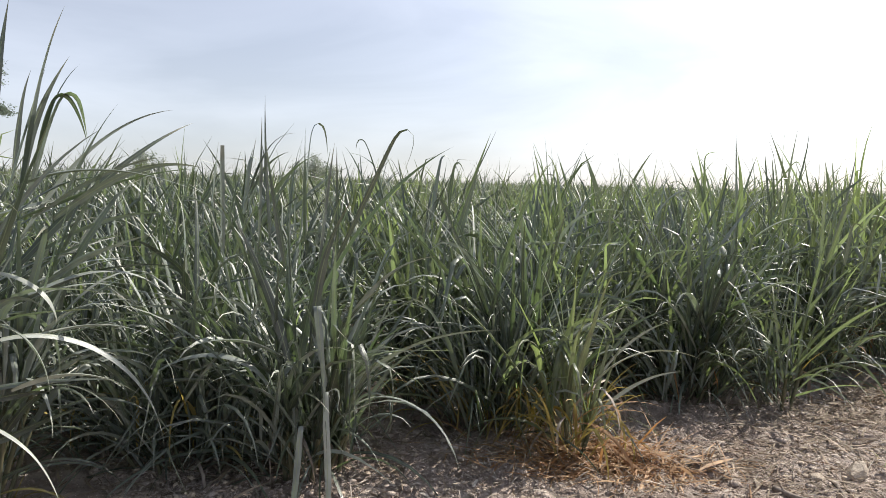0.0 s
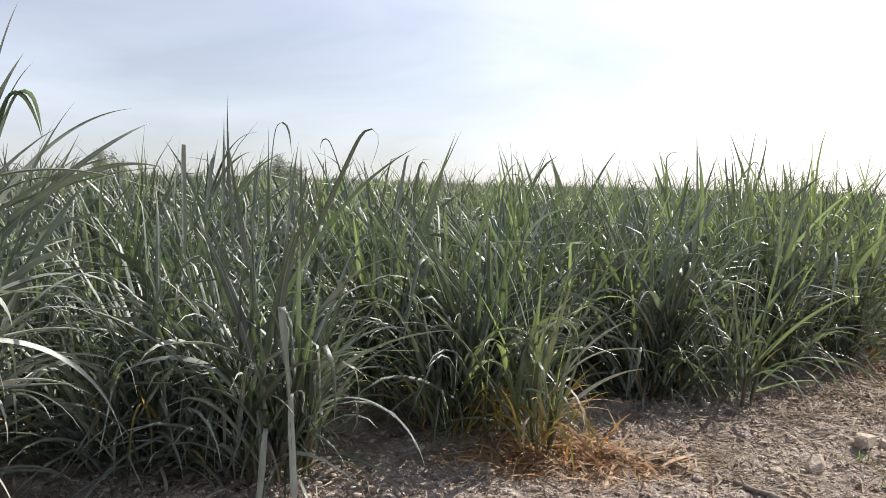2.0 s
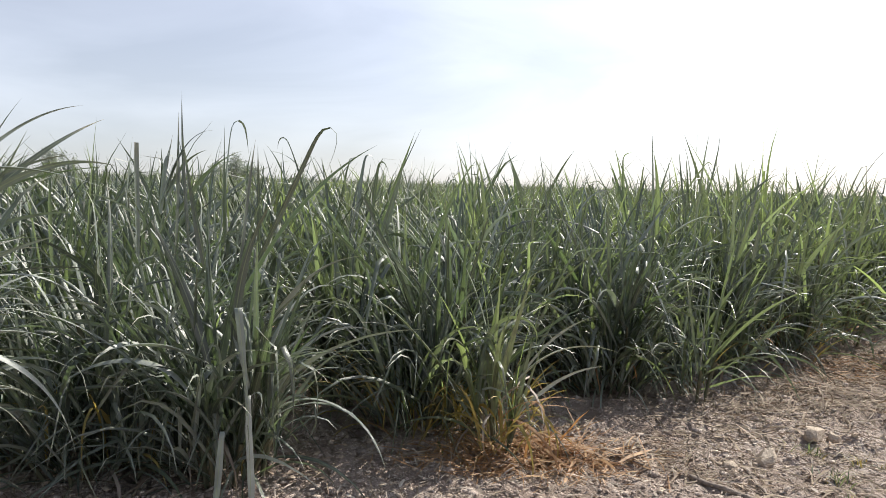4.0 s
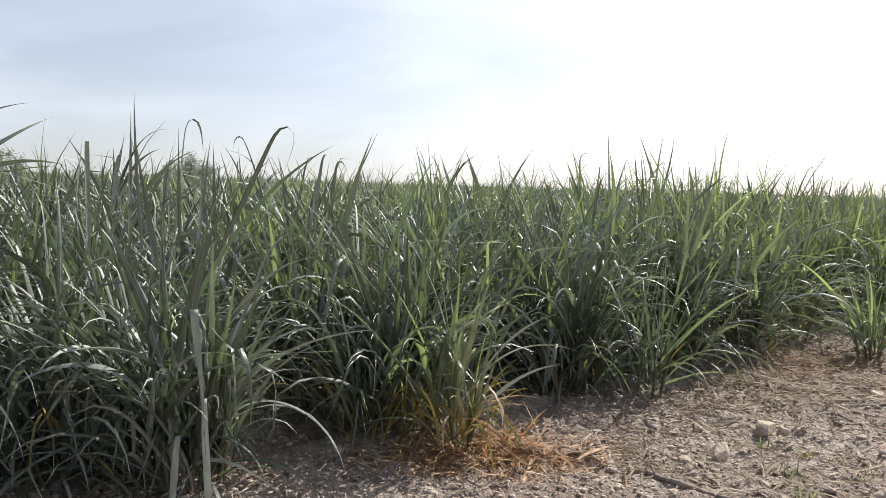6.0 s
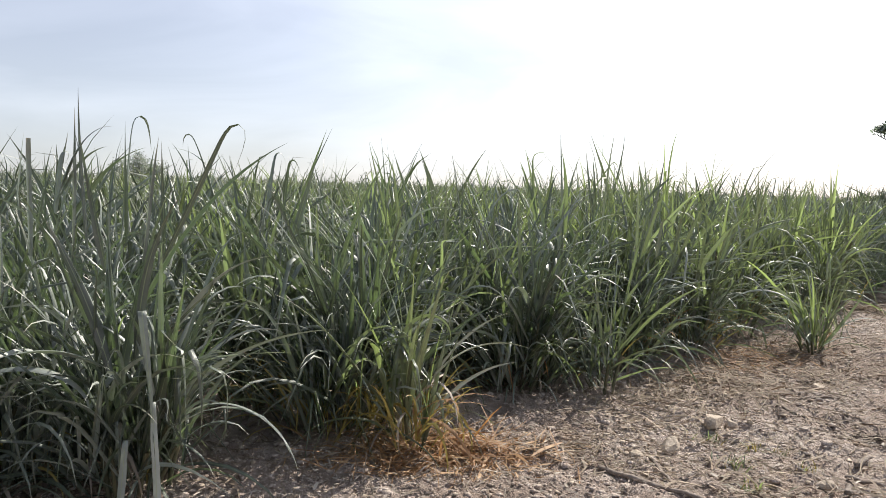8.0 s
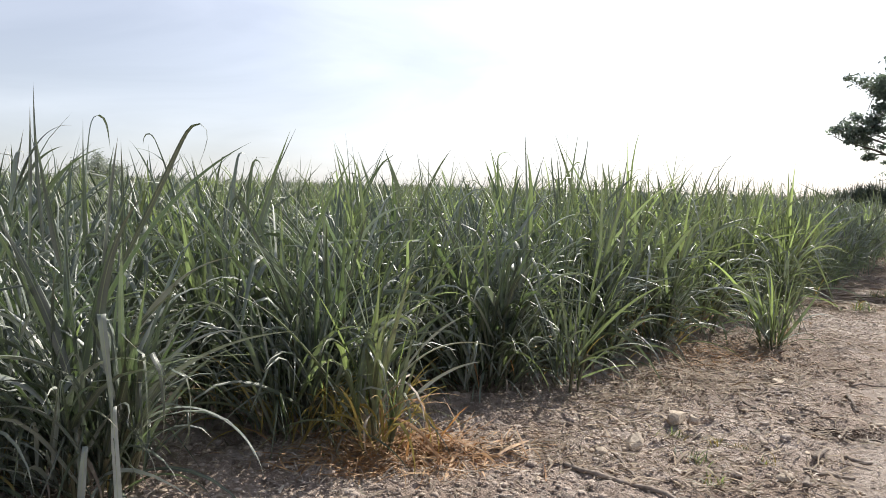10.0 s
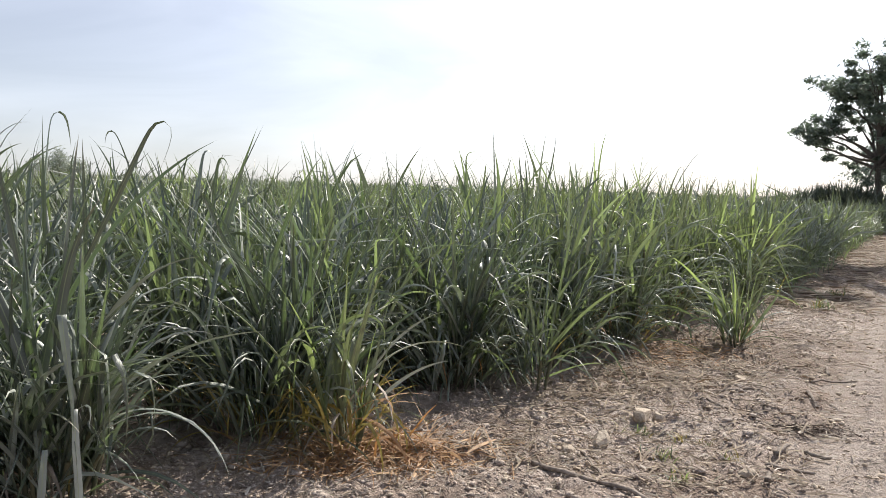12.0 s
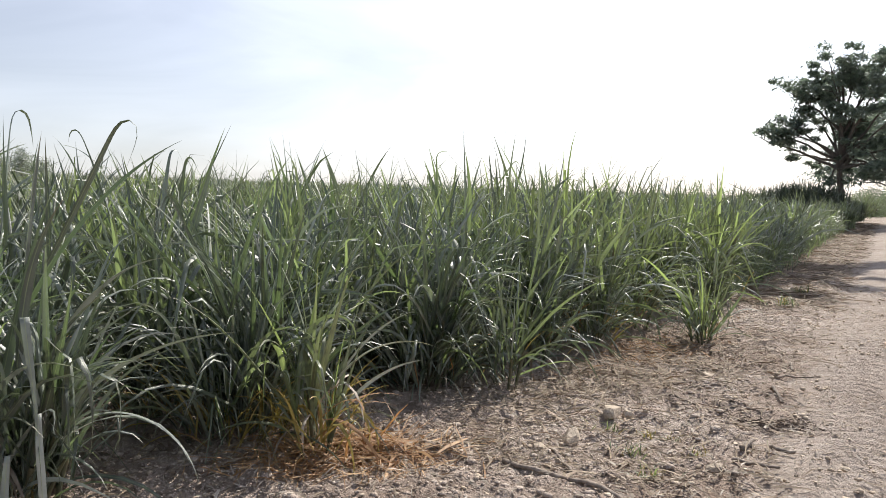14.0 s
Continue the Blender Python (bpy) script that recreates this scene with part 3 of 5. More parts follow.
leaf_on(clump_a, (-0.93, 3.52, 0.33), 207, 0.55, 0.040, 64, 123, 1.83, 0, 0.60, -3)
leaf_on(clump_a, (-1.03, 3.65, 0.87), 168, 0.98, 0.040, 65, 75, 1.95, 0, 0.60, -5)
leaf_on(clump_a, (-1.01, 3.55, 0.66), 166, 0.67, 0.040, 46, 49, 0.87, 0, 0.60, 5)
leaf_on(clump_b, (0.55, 4.20, 0.35), 22, 0.77, 0.032, 59, 55, 1.07, 0, 0.60, 3)
leaf_on(clump_b, (0.56, 4.20, 0.39), -23, 0.73, 0.030, 54, 85, 1.29, 0, 0.60, 9)
leaf_on(clump_b, (0.58, 4.20, 0.22), 19, 0.67, 0.030, 42, 48, 1.16, 0, 0.60, 7)
leaf_on(clump_b, (0.38, 4.17, 0.30), -30, 0.86, 0.052, 92, 236, 2.60, 0, 0.60, 6)
leaf_on(clump_b, (0.41, 4.22, 0.28), 151, 0.53, 0.040, 72, 1, 2.24, 0, 0.60, 2)
leaf_on(clump_b, (0.47, 4.26, 0.50), 145, 1.00, 0.035, 76, 42, 1.64, 0, 0.60, 2)
leaf_on(clump_b, (0.44, 4.27, 0.47), 29, 0.94, 0.035, 83, 114, 1.63, 0, 0.60, -5)
leaf_on(clump_c, (2.03, 5.21, 0.12), -42, 0.79, 0.030, 59, 120, 1.40, 0, 0.60, -3)
leaf_on(clump_c, (2.03, 5.21, 0.10), -11, 0.55, 0.030, 21, 42, 2.71, 0, 0.60, 7)
leaf_on(clump_c, (2.06, 5.25, 0.19), -46, 0.87, 0.030, 68, 36, 1.14, 0, 0.60, -12)
leaf_on(clump_c, (1.98, 5.23, 0.05), 124, 0.45, 0.030, 50, 137, 1.31, 0, 0.60, -3)
leaf_on(clump_c, (2.03, 5.31, 0.17), -6, 0.97, 0.020, 86, 16, 2.74, 0, 0.60, -4)
leaf_on(clump_c, (2.01, 5.32, 0.13), 175, 0.90, 0.030, 78, 55, 2.01, 0, 0.60, 6)
leaf_on(None, (0.52, 6.27, 0.86), 162, 1.14, 0.035, 88, 5, 1.78, 0, 0.60, 0)
leaf_on(None, (-0.37, 5.58, 1.09), 31, 1.03, 0.035, 62, -0, 1.66, 0, 0.60, -5)
leaf_on(None, (-0.28, 5.58, 1.18), -30, 0.83, 0.035, 67, 1, 1.18, 0, 0.60, -1)
leaf_on(None, (1.04, 6.20, 1.06), 181, 0.80, 0.035, 70, -1, 1.26, 0, 0.60, -13)
leaf_on(None, (1.13, 6.19, 1.16), 198, 0.71, 0.035, 84, 7, 1.18, 0, 0.60, -1)
leaf_on(None, (1.01, 6.31, 1.20), -39, 0.79, 0.035, 66, 26, 2.26, 0, 0.60, -15)
leaf_on(None, (1.79, 6.13, 1.12), 145, 0.85, 0.035, 64, 19, 2.57, 0, 0.60, -9)
leaf_on(None, (1.77, 6.14, 1.26), 165, 0.66, 0.035, 82, 9, 1.88, 0, 0.60, 9)
leaf_on(None, (2.19, 5.89, 1.14), 134, 0.92, 0.035, 63, 19, 1.12, 0, 0.60, 4)
leaf_on(None, (1.94, 5.98, 1.17), 169, 0.85, 0.035, 88, 1, 1.91, 0, 0.60, 0)
leaf_on(None, (2.25, 5.98, 1.13), 7, 0.94, 0.035, 89, 5, 3.14, 0, 0.60, 14)
leaf_on(None, (2.53, 5.86, 1.27), 129, 0.85, 0.035, 61, 12, 2.62, 0, 0.60, -7)
leaf_on(None, (2.26, 5.97, 1.13), -16, 0.90, 0.035, 87, 8, 1.03, 0, 0.60, 14)
leaf_on(None, (1.70, 4.90, 1.23), -2, 0.42, 0.040, 40, 70, 1.52, 0, 0.60, 1)
leaf_on(clump_l, (-1.99, 2.99, 1.34), 51, 0.97, 0.052, 80, 15, 2.68, 0, 0.60, -8)
leaf_on(clump_l, (-2.06, 2.94, 1.57), 55, 0.72, 0.050, 83, 4, 1.32, 0, 0.60, -5)
leaf_on(clump_l, (-2.01, 3.10, 1.50), 43, 0.63, 0.050, 88, 34, 0.84, 0, 0.60, 20)
leaf_on(clump_l, (-2.01, 3.22, 1.63), -2, 0.47, 0.035, 76, 43, 2.10, 0, 0.60, -3)
leaf_on(clump_l, (-1.95, 3.02, 1.46), 51, 0.72, 0.055, 74, 15, 1.46, 143, 0.68, -6)
leaf_on(clump_l, (-1.93, 3.03, 1.53), 57, 0.65, 0.045, 78, 43, 2.02, 120, 0.61, -7)
leaf_on(clump_l, (-2.10, 3.16, 1.53), 54, 0.50, 0.035, 82, 15, 3.65, 0, 0.60, -8)
leaf_on(clump_l, (-2.06, 3.07, 1.48), 64, 0.60, 0.040, 74, 5, 0.89, 0, 0.60, -8)
leaf_on(clump_l, (-1.88, 3.18, 1.46), 48, 0.50, 0.030, 64, 16, 2.13, 0, 0.60, 10)
leaf_on(clump_l, (-2.00, 2.87, 0.95), 70, 0.53, 0.045, 49, 148, 0.60, 0, 0.60, 18)
leaf_on(clump_l, (-1.97, 2.77, 0.48), 58, 0.40, 0.035, 12, 16, 2.30, 0, 0.60, 20)
leaf_on(clump_l, (-1.95, 2.78, 0.66), 60, 0.23, 0.035, 6, 17, 0.64, 0, 0.60, -0)
leaf_on(clump_l, (-2.07, 2.94, 0.96), 55, 0.69, 0.040, 23, 66, 1.91, 0, 0.60, -8)
leaf_on(clump_l, (-2.07, 2.94, 0.78), 68, 0.69, 0.050, 52, 7, 1.61, 138, 0.15, 1)
leaf_on(clump_a, (-1.10, 3.68, 1.21), 166, 0.76, 0.021, 87, -5, 2.54, 0, 0.60, -6)
leaf_on(clump_a, (-1.16, 3.66, 1.24), 37, 0.63, 0.035, 87, -1, 1.67, 0, 0.60, 1)
leaf_on(clump_a, (-1.24, 3.69, 1.43), -15, 0.51, 0.042, 68, 85, 2.56, 0, 0.60, -14)
leaf_on(clump_a, (-1.00, 3.60, 1.13), 199, 0.62, 0.045, 81, -1, 2.06, 0, 0.60, -15)
leaf_on(clump_a, (-1.25, 3.79, 1.46), 9, 0.33, 0.030, 65, 56, 2.03, 0, 0.60, -16)
leaf_on(clump_a, (-0.93, 3.67, 1.24), 15, 0.57, 0.040, 90, 3, 1.14, 0, 0.60, 1)
leaf_on(clump_a, (-0.86, 3.69, 1.15), 28, 0.60, 0.040, 83, 4, 1.75, 0, 0.60, -9)
leaf_on(clump_a, (-1.18, 3.71, 1.35), 6, 0.49, 0.035, 60, 47, 2.02, 0, 0.60, 5)
leaf_on(clump_a, (-0.56, 4.15, 1.34), 153, 0.59, 0.035, 73, 16, 1.78, 146, 0.85, -1)
leaf_on(clump_a, (-0.53, 4.16, 1.43), 162, 0.44, 0.030, 67, 74, 2.01, 0, 0.60, 20)
leaf_on(clump_a, (-0.68, 4.24, 1.47), 158, 0.37, 0.030, 65, 34, 2.56, 0, 0.60, -12)
leaf_on(clump_a, (-0.46, 4.27, 1.43), 176, 0.29, 0.030, 73, 23, 2.13, 0, 0.60, -8)
leaf_on(clump_a, (-1.42, 3.73, 1.43), 51, 0.33, 0.025, 84, 7, 1.23, 0, 0.60, 17)
leaf_on(clump_a, (-1.24, 3.69, 1.38), 34, 0.38, 0.035, 84, 9, 2.25, 200, 0.78, 3)
leaf_on(clump_a, (-1.27, 3.78, 1.46), 35, 0.32, 0.025, 77, -1, 1.54, 0, 0.60, -16)
leaf_on(clump_a, (-1.01, 3.55, 0.69), 230, 0.56, 0.045, 36, 59, 1.14, 0, 0.60, -14)
leaf_on(clump_a, (-1.06, 3.54, 0.89), 171, 0.66, 0.045, 68, 14, 1.65, 0, 0.60, -4)
leaf_on(clump_a, (-0.98, 3.56, 0.66), 173, 0.75, 0.050, 76, 13, 0.87, 0, 0.60, 15)
leaf_on(clump_a, (-0.93, 3.57, 0.66), 172, 0.81, 0.045, 85, -2, 1.30, 0, 0.60, 0)
leaf_on(clump_a, (-0.88, 3.59, 0.71), -16, 0.80, 0.045, 83, 38, 2.14, 0, 0.60, -9)
leaf_on(None, (-0.40, 5.18, 1.31), 38, 0.59, 0.035, 85, 11, 0.92, 146, 0.79, -1)
leaf_on(None, (-0.31, 5.38, 1.31), -31, 0.55, 0.035, 82, 11, 2.29, 139, 0.76, -11)
leaf_on(None, (-0.26, 5.18, 1.08), -27, 0.65, 0.060, 71, -1, 2.26, 0, 0.60, 5)
leaf_on(None, (0.56, 5.76, 1.09), 168, 0.63, 0.045, 81, 3, 1.61, 0, 0.60, 27)
leaf_on(None, (0.90, 6.12, 1.48), 170, 0.41, 0.035, 69, -0, 1.54, 0, 0.60, -3)
leaf_on(None, (0.70, 6.35, 1.43), 191, 0.37, 0.030, 70, -0, 2.26, 0, 0.60, 6)
leaf_on(None, (0.65, 6.36, 1.57), 14, 0.33, 0.025, 65, 0, 2.25, 0, 0.60, 13)
leaf_on(None, (0.40, 4.87, 0.96), 157, 0.63, 0.045, 61, 1, 2.48, 0, 0.60, -8)
leaf_on(None, (0.19, 5.59, 1.35), -22, 0.40, 0.035, 77, 26, 1.44, 118, 0.69, 8)
leaf_on(None, (-0.44, 4.97, 1.20), 29, 0.62, 0.040, 76, 31, 1.69, 128, 0.45, 0)
leaf_on(None, (-0.28, 4.88, 1.10), 38, 0.64, 0.045, 74, 196, 0.91, 0, 0.60, -2)
leaf_on(None, (0.35, 4.88, 0.70), 166, 0.76, 0.040, 79, 113, 1.74, 0, 0.60, 9)
leaf_on(None, (1.70, 6.05, 1.26), -4, 0.66, 0.040, 91, -1, 1.32, 95, 0.84, -0)
leaf_on(None, (1.86, 5.69, 1.19), 187, 0.65, 0.045, 92, 16, 1.79, 0, 0.60, 0)
leaf_on(None, (1.71, 5.95, 1.26), 139, 0.55, 0.040, 75, 11, 1.99, 0, 0.60, -2)
leaf_on(None, (2.20, 6.00, 1.31), 142, 0.56, 0.030, 83, 0, 2.10, 0, 0.60, -12)
leaf_on(None, (2.23, 5.99, 1.40), 148, 0.42, 0.030, 85, 3, 2.36, 0, 0.60, 11)
leaf_on(None, (2.10, 6.03, 1.40), 15, 0.61, 0.035, 50, 5, 1.08, 109, 0.84, 16)
leaf_on(None, (2.38, 6.14, 1.40), 7, 0.44, 0.030, 70, 11, 1.64, 0, 0.60, -4)
leaf_on(None, (2.82, 6.39, 1.40), 180, 0.41, 0.030, 83, 6, 2.54, 0, 0.60, 6)
leaf_on(None, (2.86, 6.38, 1.40), 160, 0.41, 0.030, 85, 3, 1.86, 0, 0.60, 3)
leaf_on(None, (2.42, 5.48, 1.16), 10, 0.38, 0.050, 86, 76, 1.96, 0, 0.60, 7)
leaf_on(None, (2.66, 6.03, 1.44), -1, 0.42, 0.035, 44, 38, 2.92, 0, 0.60, -26)
leaf_on(None, (2.51, 5.44, 1.01), -29, 0.41, 0.040, 84, 13, 1.64, 128, 0.73, -10)
leaf_on(None, (1.75, 5.33, 0.73), -29, 0.58, 0.035, 42, 107, 2.15, 0, 0.60, -7)
leaf_on(None, (0.68, 4.96, 0.66), 26, 0.61, 0.040, 46, 40, 1.51, 0, 0.60, 11)
leaf_on(clump_d, (3.17, 6.59, 0.20), -51, 1.36, 0.060, 66, 34, 2.43, 0, 0.60, -3)
leaf_on(clump_d, (3.24, 6.55, 0.25), 7, 1.12, 0.050, 80, 14, 2.59, 0, 0.60, 9)
leaf_on(clump_d, (3.14, 6.60, 0.25), 122, 1.00, 0.040, 72, 61, 1.75, 0, 0.60, -12)
leaf_on(clump_d, (3.29, 6.53, 0.23), -18, 0.94, 0.040, 63, 50, 1.70, 0, 0.60, -11)
leaf_on(clump_d, (3.31, 6.52, 0.15), -5, 0.69, 0.035, 37, 103, 1.94, 0, 0.60, -3)
leaf_on(clump_e, (4.59, 6.44, 0.04), 111, 1.26, 0.037, 68, -4, 2.41, 0, 0.60, -15)
leaf_on(clump_e, (4.57, 6.46, 0.12), 169, 1.14, 0.037, 58, 42, 2.49, 0, 0.60, 10)
leaf_on(clump_e, (4.57, 6.46, 0.08), 149, 0.55, 0.031, 52, 62, 1.74, 0, 0.60, -10)
leaf_on(clump_e, (4.51, 6.37, 0.11), 110, 0.59, 0.045, 45, 187, 2.78, 0, 0.60, -4)
leaf_on(clump_e, (4.52, 6.37, 0.11), 179, 0.98, 0.041, 61, 164, 3.59, 0, 0.60, 29)
leaf_on(clump_e, (4.64, 6.41, 0.07), -2, 0.76, 0.041, 71, 14, 1.74, 0, 0.60, 2)
leaf_on(clump_e, (4.62, 6.42, 0.07), -11, 0.92, 0.037, 82, -4, 2.45, 0, 0.60, 3)
leaf_on(clump_e, (4.65, 6.40, 0.07), -12, 0.66, 0.037, 52, -2, 1.84, 0, 0.60, 16)
leaf_on(clump_e, (4.59, 6.32, 0.09), -13, 0.39, 0.031, 32, 112, 2.26, 0, 0.60, 3)
leaf_on(clump_e, (4.55, 6.35, 0.07), 116, 0.72, 0.037, 81, -4, 1.76, 0, 0.60, -3)
leaf_on(clump_a, (-1.34, 3.66, 1.18), 40, 0.54, 0.036, 90, 2, 2.00, 0, 0.60, 0, 0.62)



def hanging_leaf(top, points, widths, mat):
    """A leaf broken over at its fold, whose end hangs down limp past the points given."""
    pts, uv, faces = [], [], []
    knots = [Vector(p) for p in points]
    n = 5 * (len(knots) - 1)
    for i in range(n + 1):
        f = i / 5
        k = min(int(f), len(knots) - 2)
        c = knots[k].lerp(knots[k + 1], f - k)
        w = 0.5 * (widths[k] + (widths[k + 1] - widths[k]) * (f - k))
        turn = 0.25 * math.sin(1.3 * f)
        side, up = Vector((math.cos(turn), math.sin(turn), 0)), Vector((math.sin(turn), -math.cos(turn), 0))
        for q, lift in ((-1, -0.4 * w), (0, 0), (1, -0.4 * w)):
            pts.append(c + side * (q * w) + up * (lift + 0.004 * math.sin(2.1 * f)))
            uv.append((0.5 + 0.5 * q, 0.3 + 0.5 * i / n))
        if i < n:
            for q in (0, 1):
                faces.append((3 * i + q, 3 * i + q + 1, 3 * i + q + 4, 3 * i + q + 3))
    return part("leaf", mesh_of("leaf", pts, faces, mat, uv), top, Matrix.Translation(-top.location), "limp pale leaf folded over")


hanging_leaf(clump_a, [(-0.80, 3.45, 0.93), (-0.79, 3.36, 0.965), (-0.775, 3.34, 0.82), (-0.755, 3.33, 0.60), (-0.75, 3.33, 0.48)], [0.036, 0.036, 0.030, 0.016, 0.006], CANE_SHEEN)
hanging_leaf(clump_a, [(-0.78, 3.50, 0.52), (-0.755, 3.38, 0.56), (-0.75, 3.35, 0.40), (-0.742, 3.34, 0.16), (-0.735, 3.33, 0.02)], [0.016, 0.020, 0.030, 0.034, 0.022], CANE_SHEEN)
hanging_leaf(clump_a, [(-0.88, 3.48, 0.36), (-0.875, 3.38, 0.395), (-0.885, 3.35, 0.24), (-0.90, 3.33, 0.08), (-0.905, 3.33, 0.02)], [0.018, 0.022, 0.032, 0.030, 0.010], CANE_SHEEN)

# the fan of blades that leans out from the tall clump
r4 = random.Random(41)
for i in range(12):
    leaf_on(clump_l, (-2.05 + r4.uniform(-0.12, 0.14), 3.02 + r4.uniform(-0.14, 0.18), r4.uniform(0.95, 1.45)), r4.uniform(-5, 70), r4.uniform(0.55, 0.95), r4.uniform(0.028, 0.040), r4.uniform(15, 46), r4.uniform(20, 85), r4.uniform(1.0, 2.2), 0, 0.6, r4.uniform(-20, 20))

# ---- the field behind them ----
rng = random.Random(77)
count = 0
far_places = []
k = -40
while 0.35 + 1.3 * k < 150:
    u = 0.35 + 1.3 * k
    k += 1
    edge = 2.15 + 0.25 * noise.noise((u * 0.4, 0, 0))
    v0 = edge
    for ru, rv in ROWS:
        if abs(u - ru) < 0.8:
            v0 = max(v0, rv + 1.3)
    if u < -0.3:
        v0 = 4.7
    v = v0
    while v < 150:
        x, y = at_uv(u + rng.uniform(-0.2, 0.2), v)
        d = math.hypot(x, y)
        az = math.degrees(math.atan2(x, y))
        seen = -50 < az < 56
        if d < 15 and (seen or d < 7):
            ob = new("sugarcane_clump")
            ob.location = (x, y, lie(x, y) - 0.01)
            s = rng.uniform(0.84, 1.12) * (1.17 if 19 < az < 28 and 8.5 < d < 13 else 1)
            ob.rotation_euler[2], ob.scale = rng.uniform(0, 6.28), (s, s, s)
            tagged(ob, "green sugarcane clump within the dense field", "sugarcane", "sugarcane in the field")
            # clumps farther along get brighter leaf colours, for the stronger light on them
            for name, me in rng.choice(VARIANTS[3:] if u > 6.5 else VARIANTS[:6]):
                part(name, me, ob, None, "", "stuff")
            v += rng.uniform(0.55, 0.72)
        else:
            if seen and d < 150:
                far_places.append((x, y, d))
            v += rng.uniform(0.55, 0.75) if d < 32 else (1.3 if d < 60 else 3.2)

FAR2 = leaf_kinds(random.Random(6), 40, 4)
FAR3 = leaf_kinds(random.Random(8), 40, 3)


def far_field(name, low, high, kinds, n, mat, wide, label):
    r2 = random.Random(name)
    places = []
    for x, y, d in far_places:
        if low <= d < high:
            h = 1.68 * r2.uniform(0.82, 1.16) + 0.22 * noise.noise((x * 0.35, y * 0.35, 1))
            z = rise(to_uv(x, y)[1])
            for i in range(n):
                kind = r2.choice((r2.randrange(0, 22), r2.randrange(17, 34)))
                L = h * r2.uniform(0.5, 0.78) * (1.25 if r2.random() < 0.10 else 1)
                m = pose(x + r2.gauss(0, 0.18 * wide), y + r2.gauss(0, 0.18 * wide), z + h * r2.uniform(0.12, 0.26), 0, 0, r2.uniform(0, 360))
                places.append((kind, m @ pose(0, 0, 0, r2.uniform(-24, 24), r2.uniform(-16, 16), 0) @ Matrix.Diagonal((L, L * 1.2 * wide ** 0.5, L, 1))))
    V, F, U = joined(kinds, places)
    return tagged(new(name, mesh_of(name, V, F, mat, U)), label, "sugarcane", "", "stuff")


far_field("sugarcane_rows", 0, 34, FAR2, 22, CANE_YOUNG, 1.0, "dense green sugarcane rows in the middle of the field")
far_edge = []
r5 = random.Random(90)
for i in range(620):
    u = 12.5 + 60 * r5.random() ** 1.3
    x, y = at_uv(u, 2.0 + 0.25 * noise.noise((u * 0.4, 0, 0)) + r5.uniform(-0.15, 0.5))
    far_edge.append((x, y))


def edge_cane():
    """Short young cane along the edge of the field."""
    r2 = random.Random(91)
    places = []
    for x, y in far_edge:
        h = r2.uniform(0.7, 1.25)
        for i in range(22):
            L = h * r2.uniform(0.4, 0.8)
            m = pose(x + r2.gauss(0, 0.16), y + r2.gauss(0, 0.16), rise(to_uv(x, y)[1]) + h * r2.uniform(0.0, 0.3), 0, 0, r2.uniform(0, 360))
            places.append((r2.randrange(0, 40), m @ pose(0, 0, 0, r2.uniform(-16, 16), r2.uniform(-10, 10), 0) @ Matrix.Diagonal((L, L * 1.1, L, 1))))
    V, F, U = joined(FAR2, places)
    return tagged(new("edge_sugarcane", mesh_of("edge_sugarcane", V, F, CANE_YOUNG, U)), "short fresh green sugarcane along the field edge", "sugarcane", "", "stuff")


edge_cane()
far_field("pale_sugarcane_leaves", 0, 70, FAR2, 5, CANE_SHEEN, 1.2, "arching leaves with painted silvery sheen among the sugarcane rows")
far_field("sugarcane_field", 34, 150, FAR3, 6, CANE_YOUNG, 2.2, "wide sugarcane field reaching to the horizon")


# ---- trees ----
def limb(bm_v, bm_f, a, b, ra, rb, sides=7, bends=4, rng=random):
    base = len(bm_v)
    axis = (b - a).normalized()
    s1 = axis.orthogonal().normalized()
    s2 = axis.cross(s1)
    off = Vector((0, 0, 0))
    for i in range(bends + 1):
        t = i / bends
        if 0 < i < bends:
            off = off + (s1 * rng.uniform(-1, 1) + s2 * rng.uniform(-1, 1)) * (b - a).length * 0.035
        c = a.lerp(b, t) + off * (1 - t if i == bends else 1)
        r = ra + (rb - ra) * t
        for j in range(sides):
            g = 2 * math.pi * j / sides
            bm_v.append(c + (s1 * math.cos(g) + s2 * math.sin(g)) * r)
    for i in range(bends):
        for j in range(sides):
            p, q = base + i * sides + j, base + i * sides + (j + 1) % sides
            bm_f.append((p, q, q + sides, p + sides))


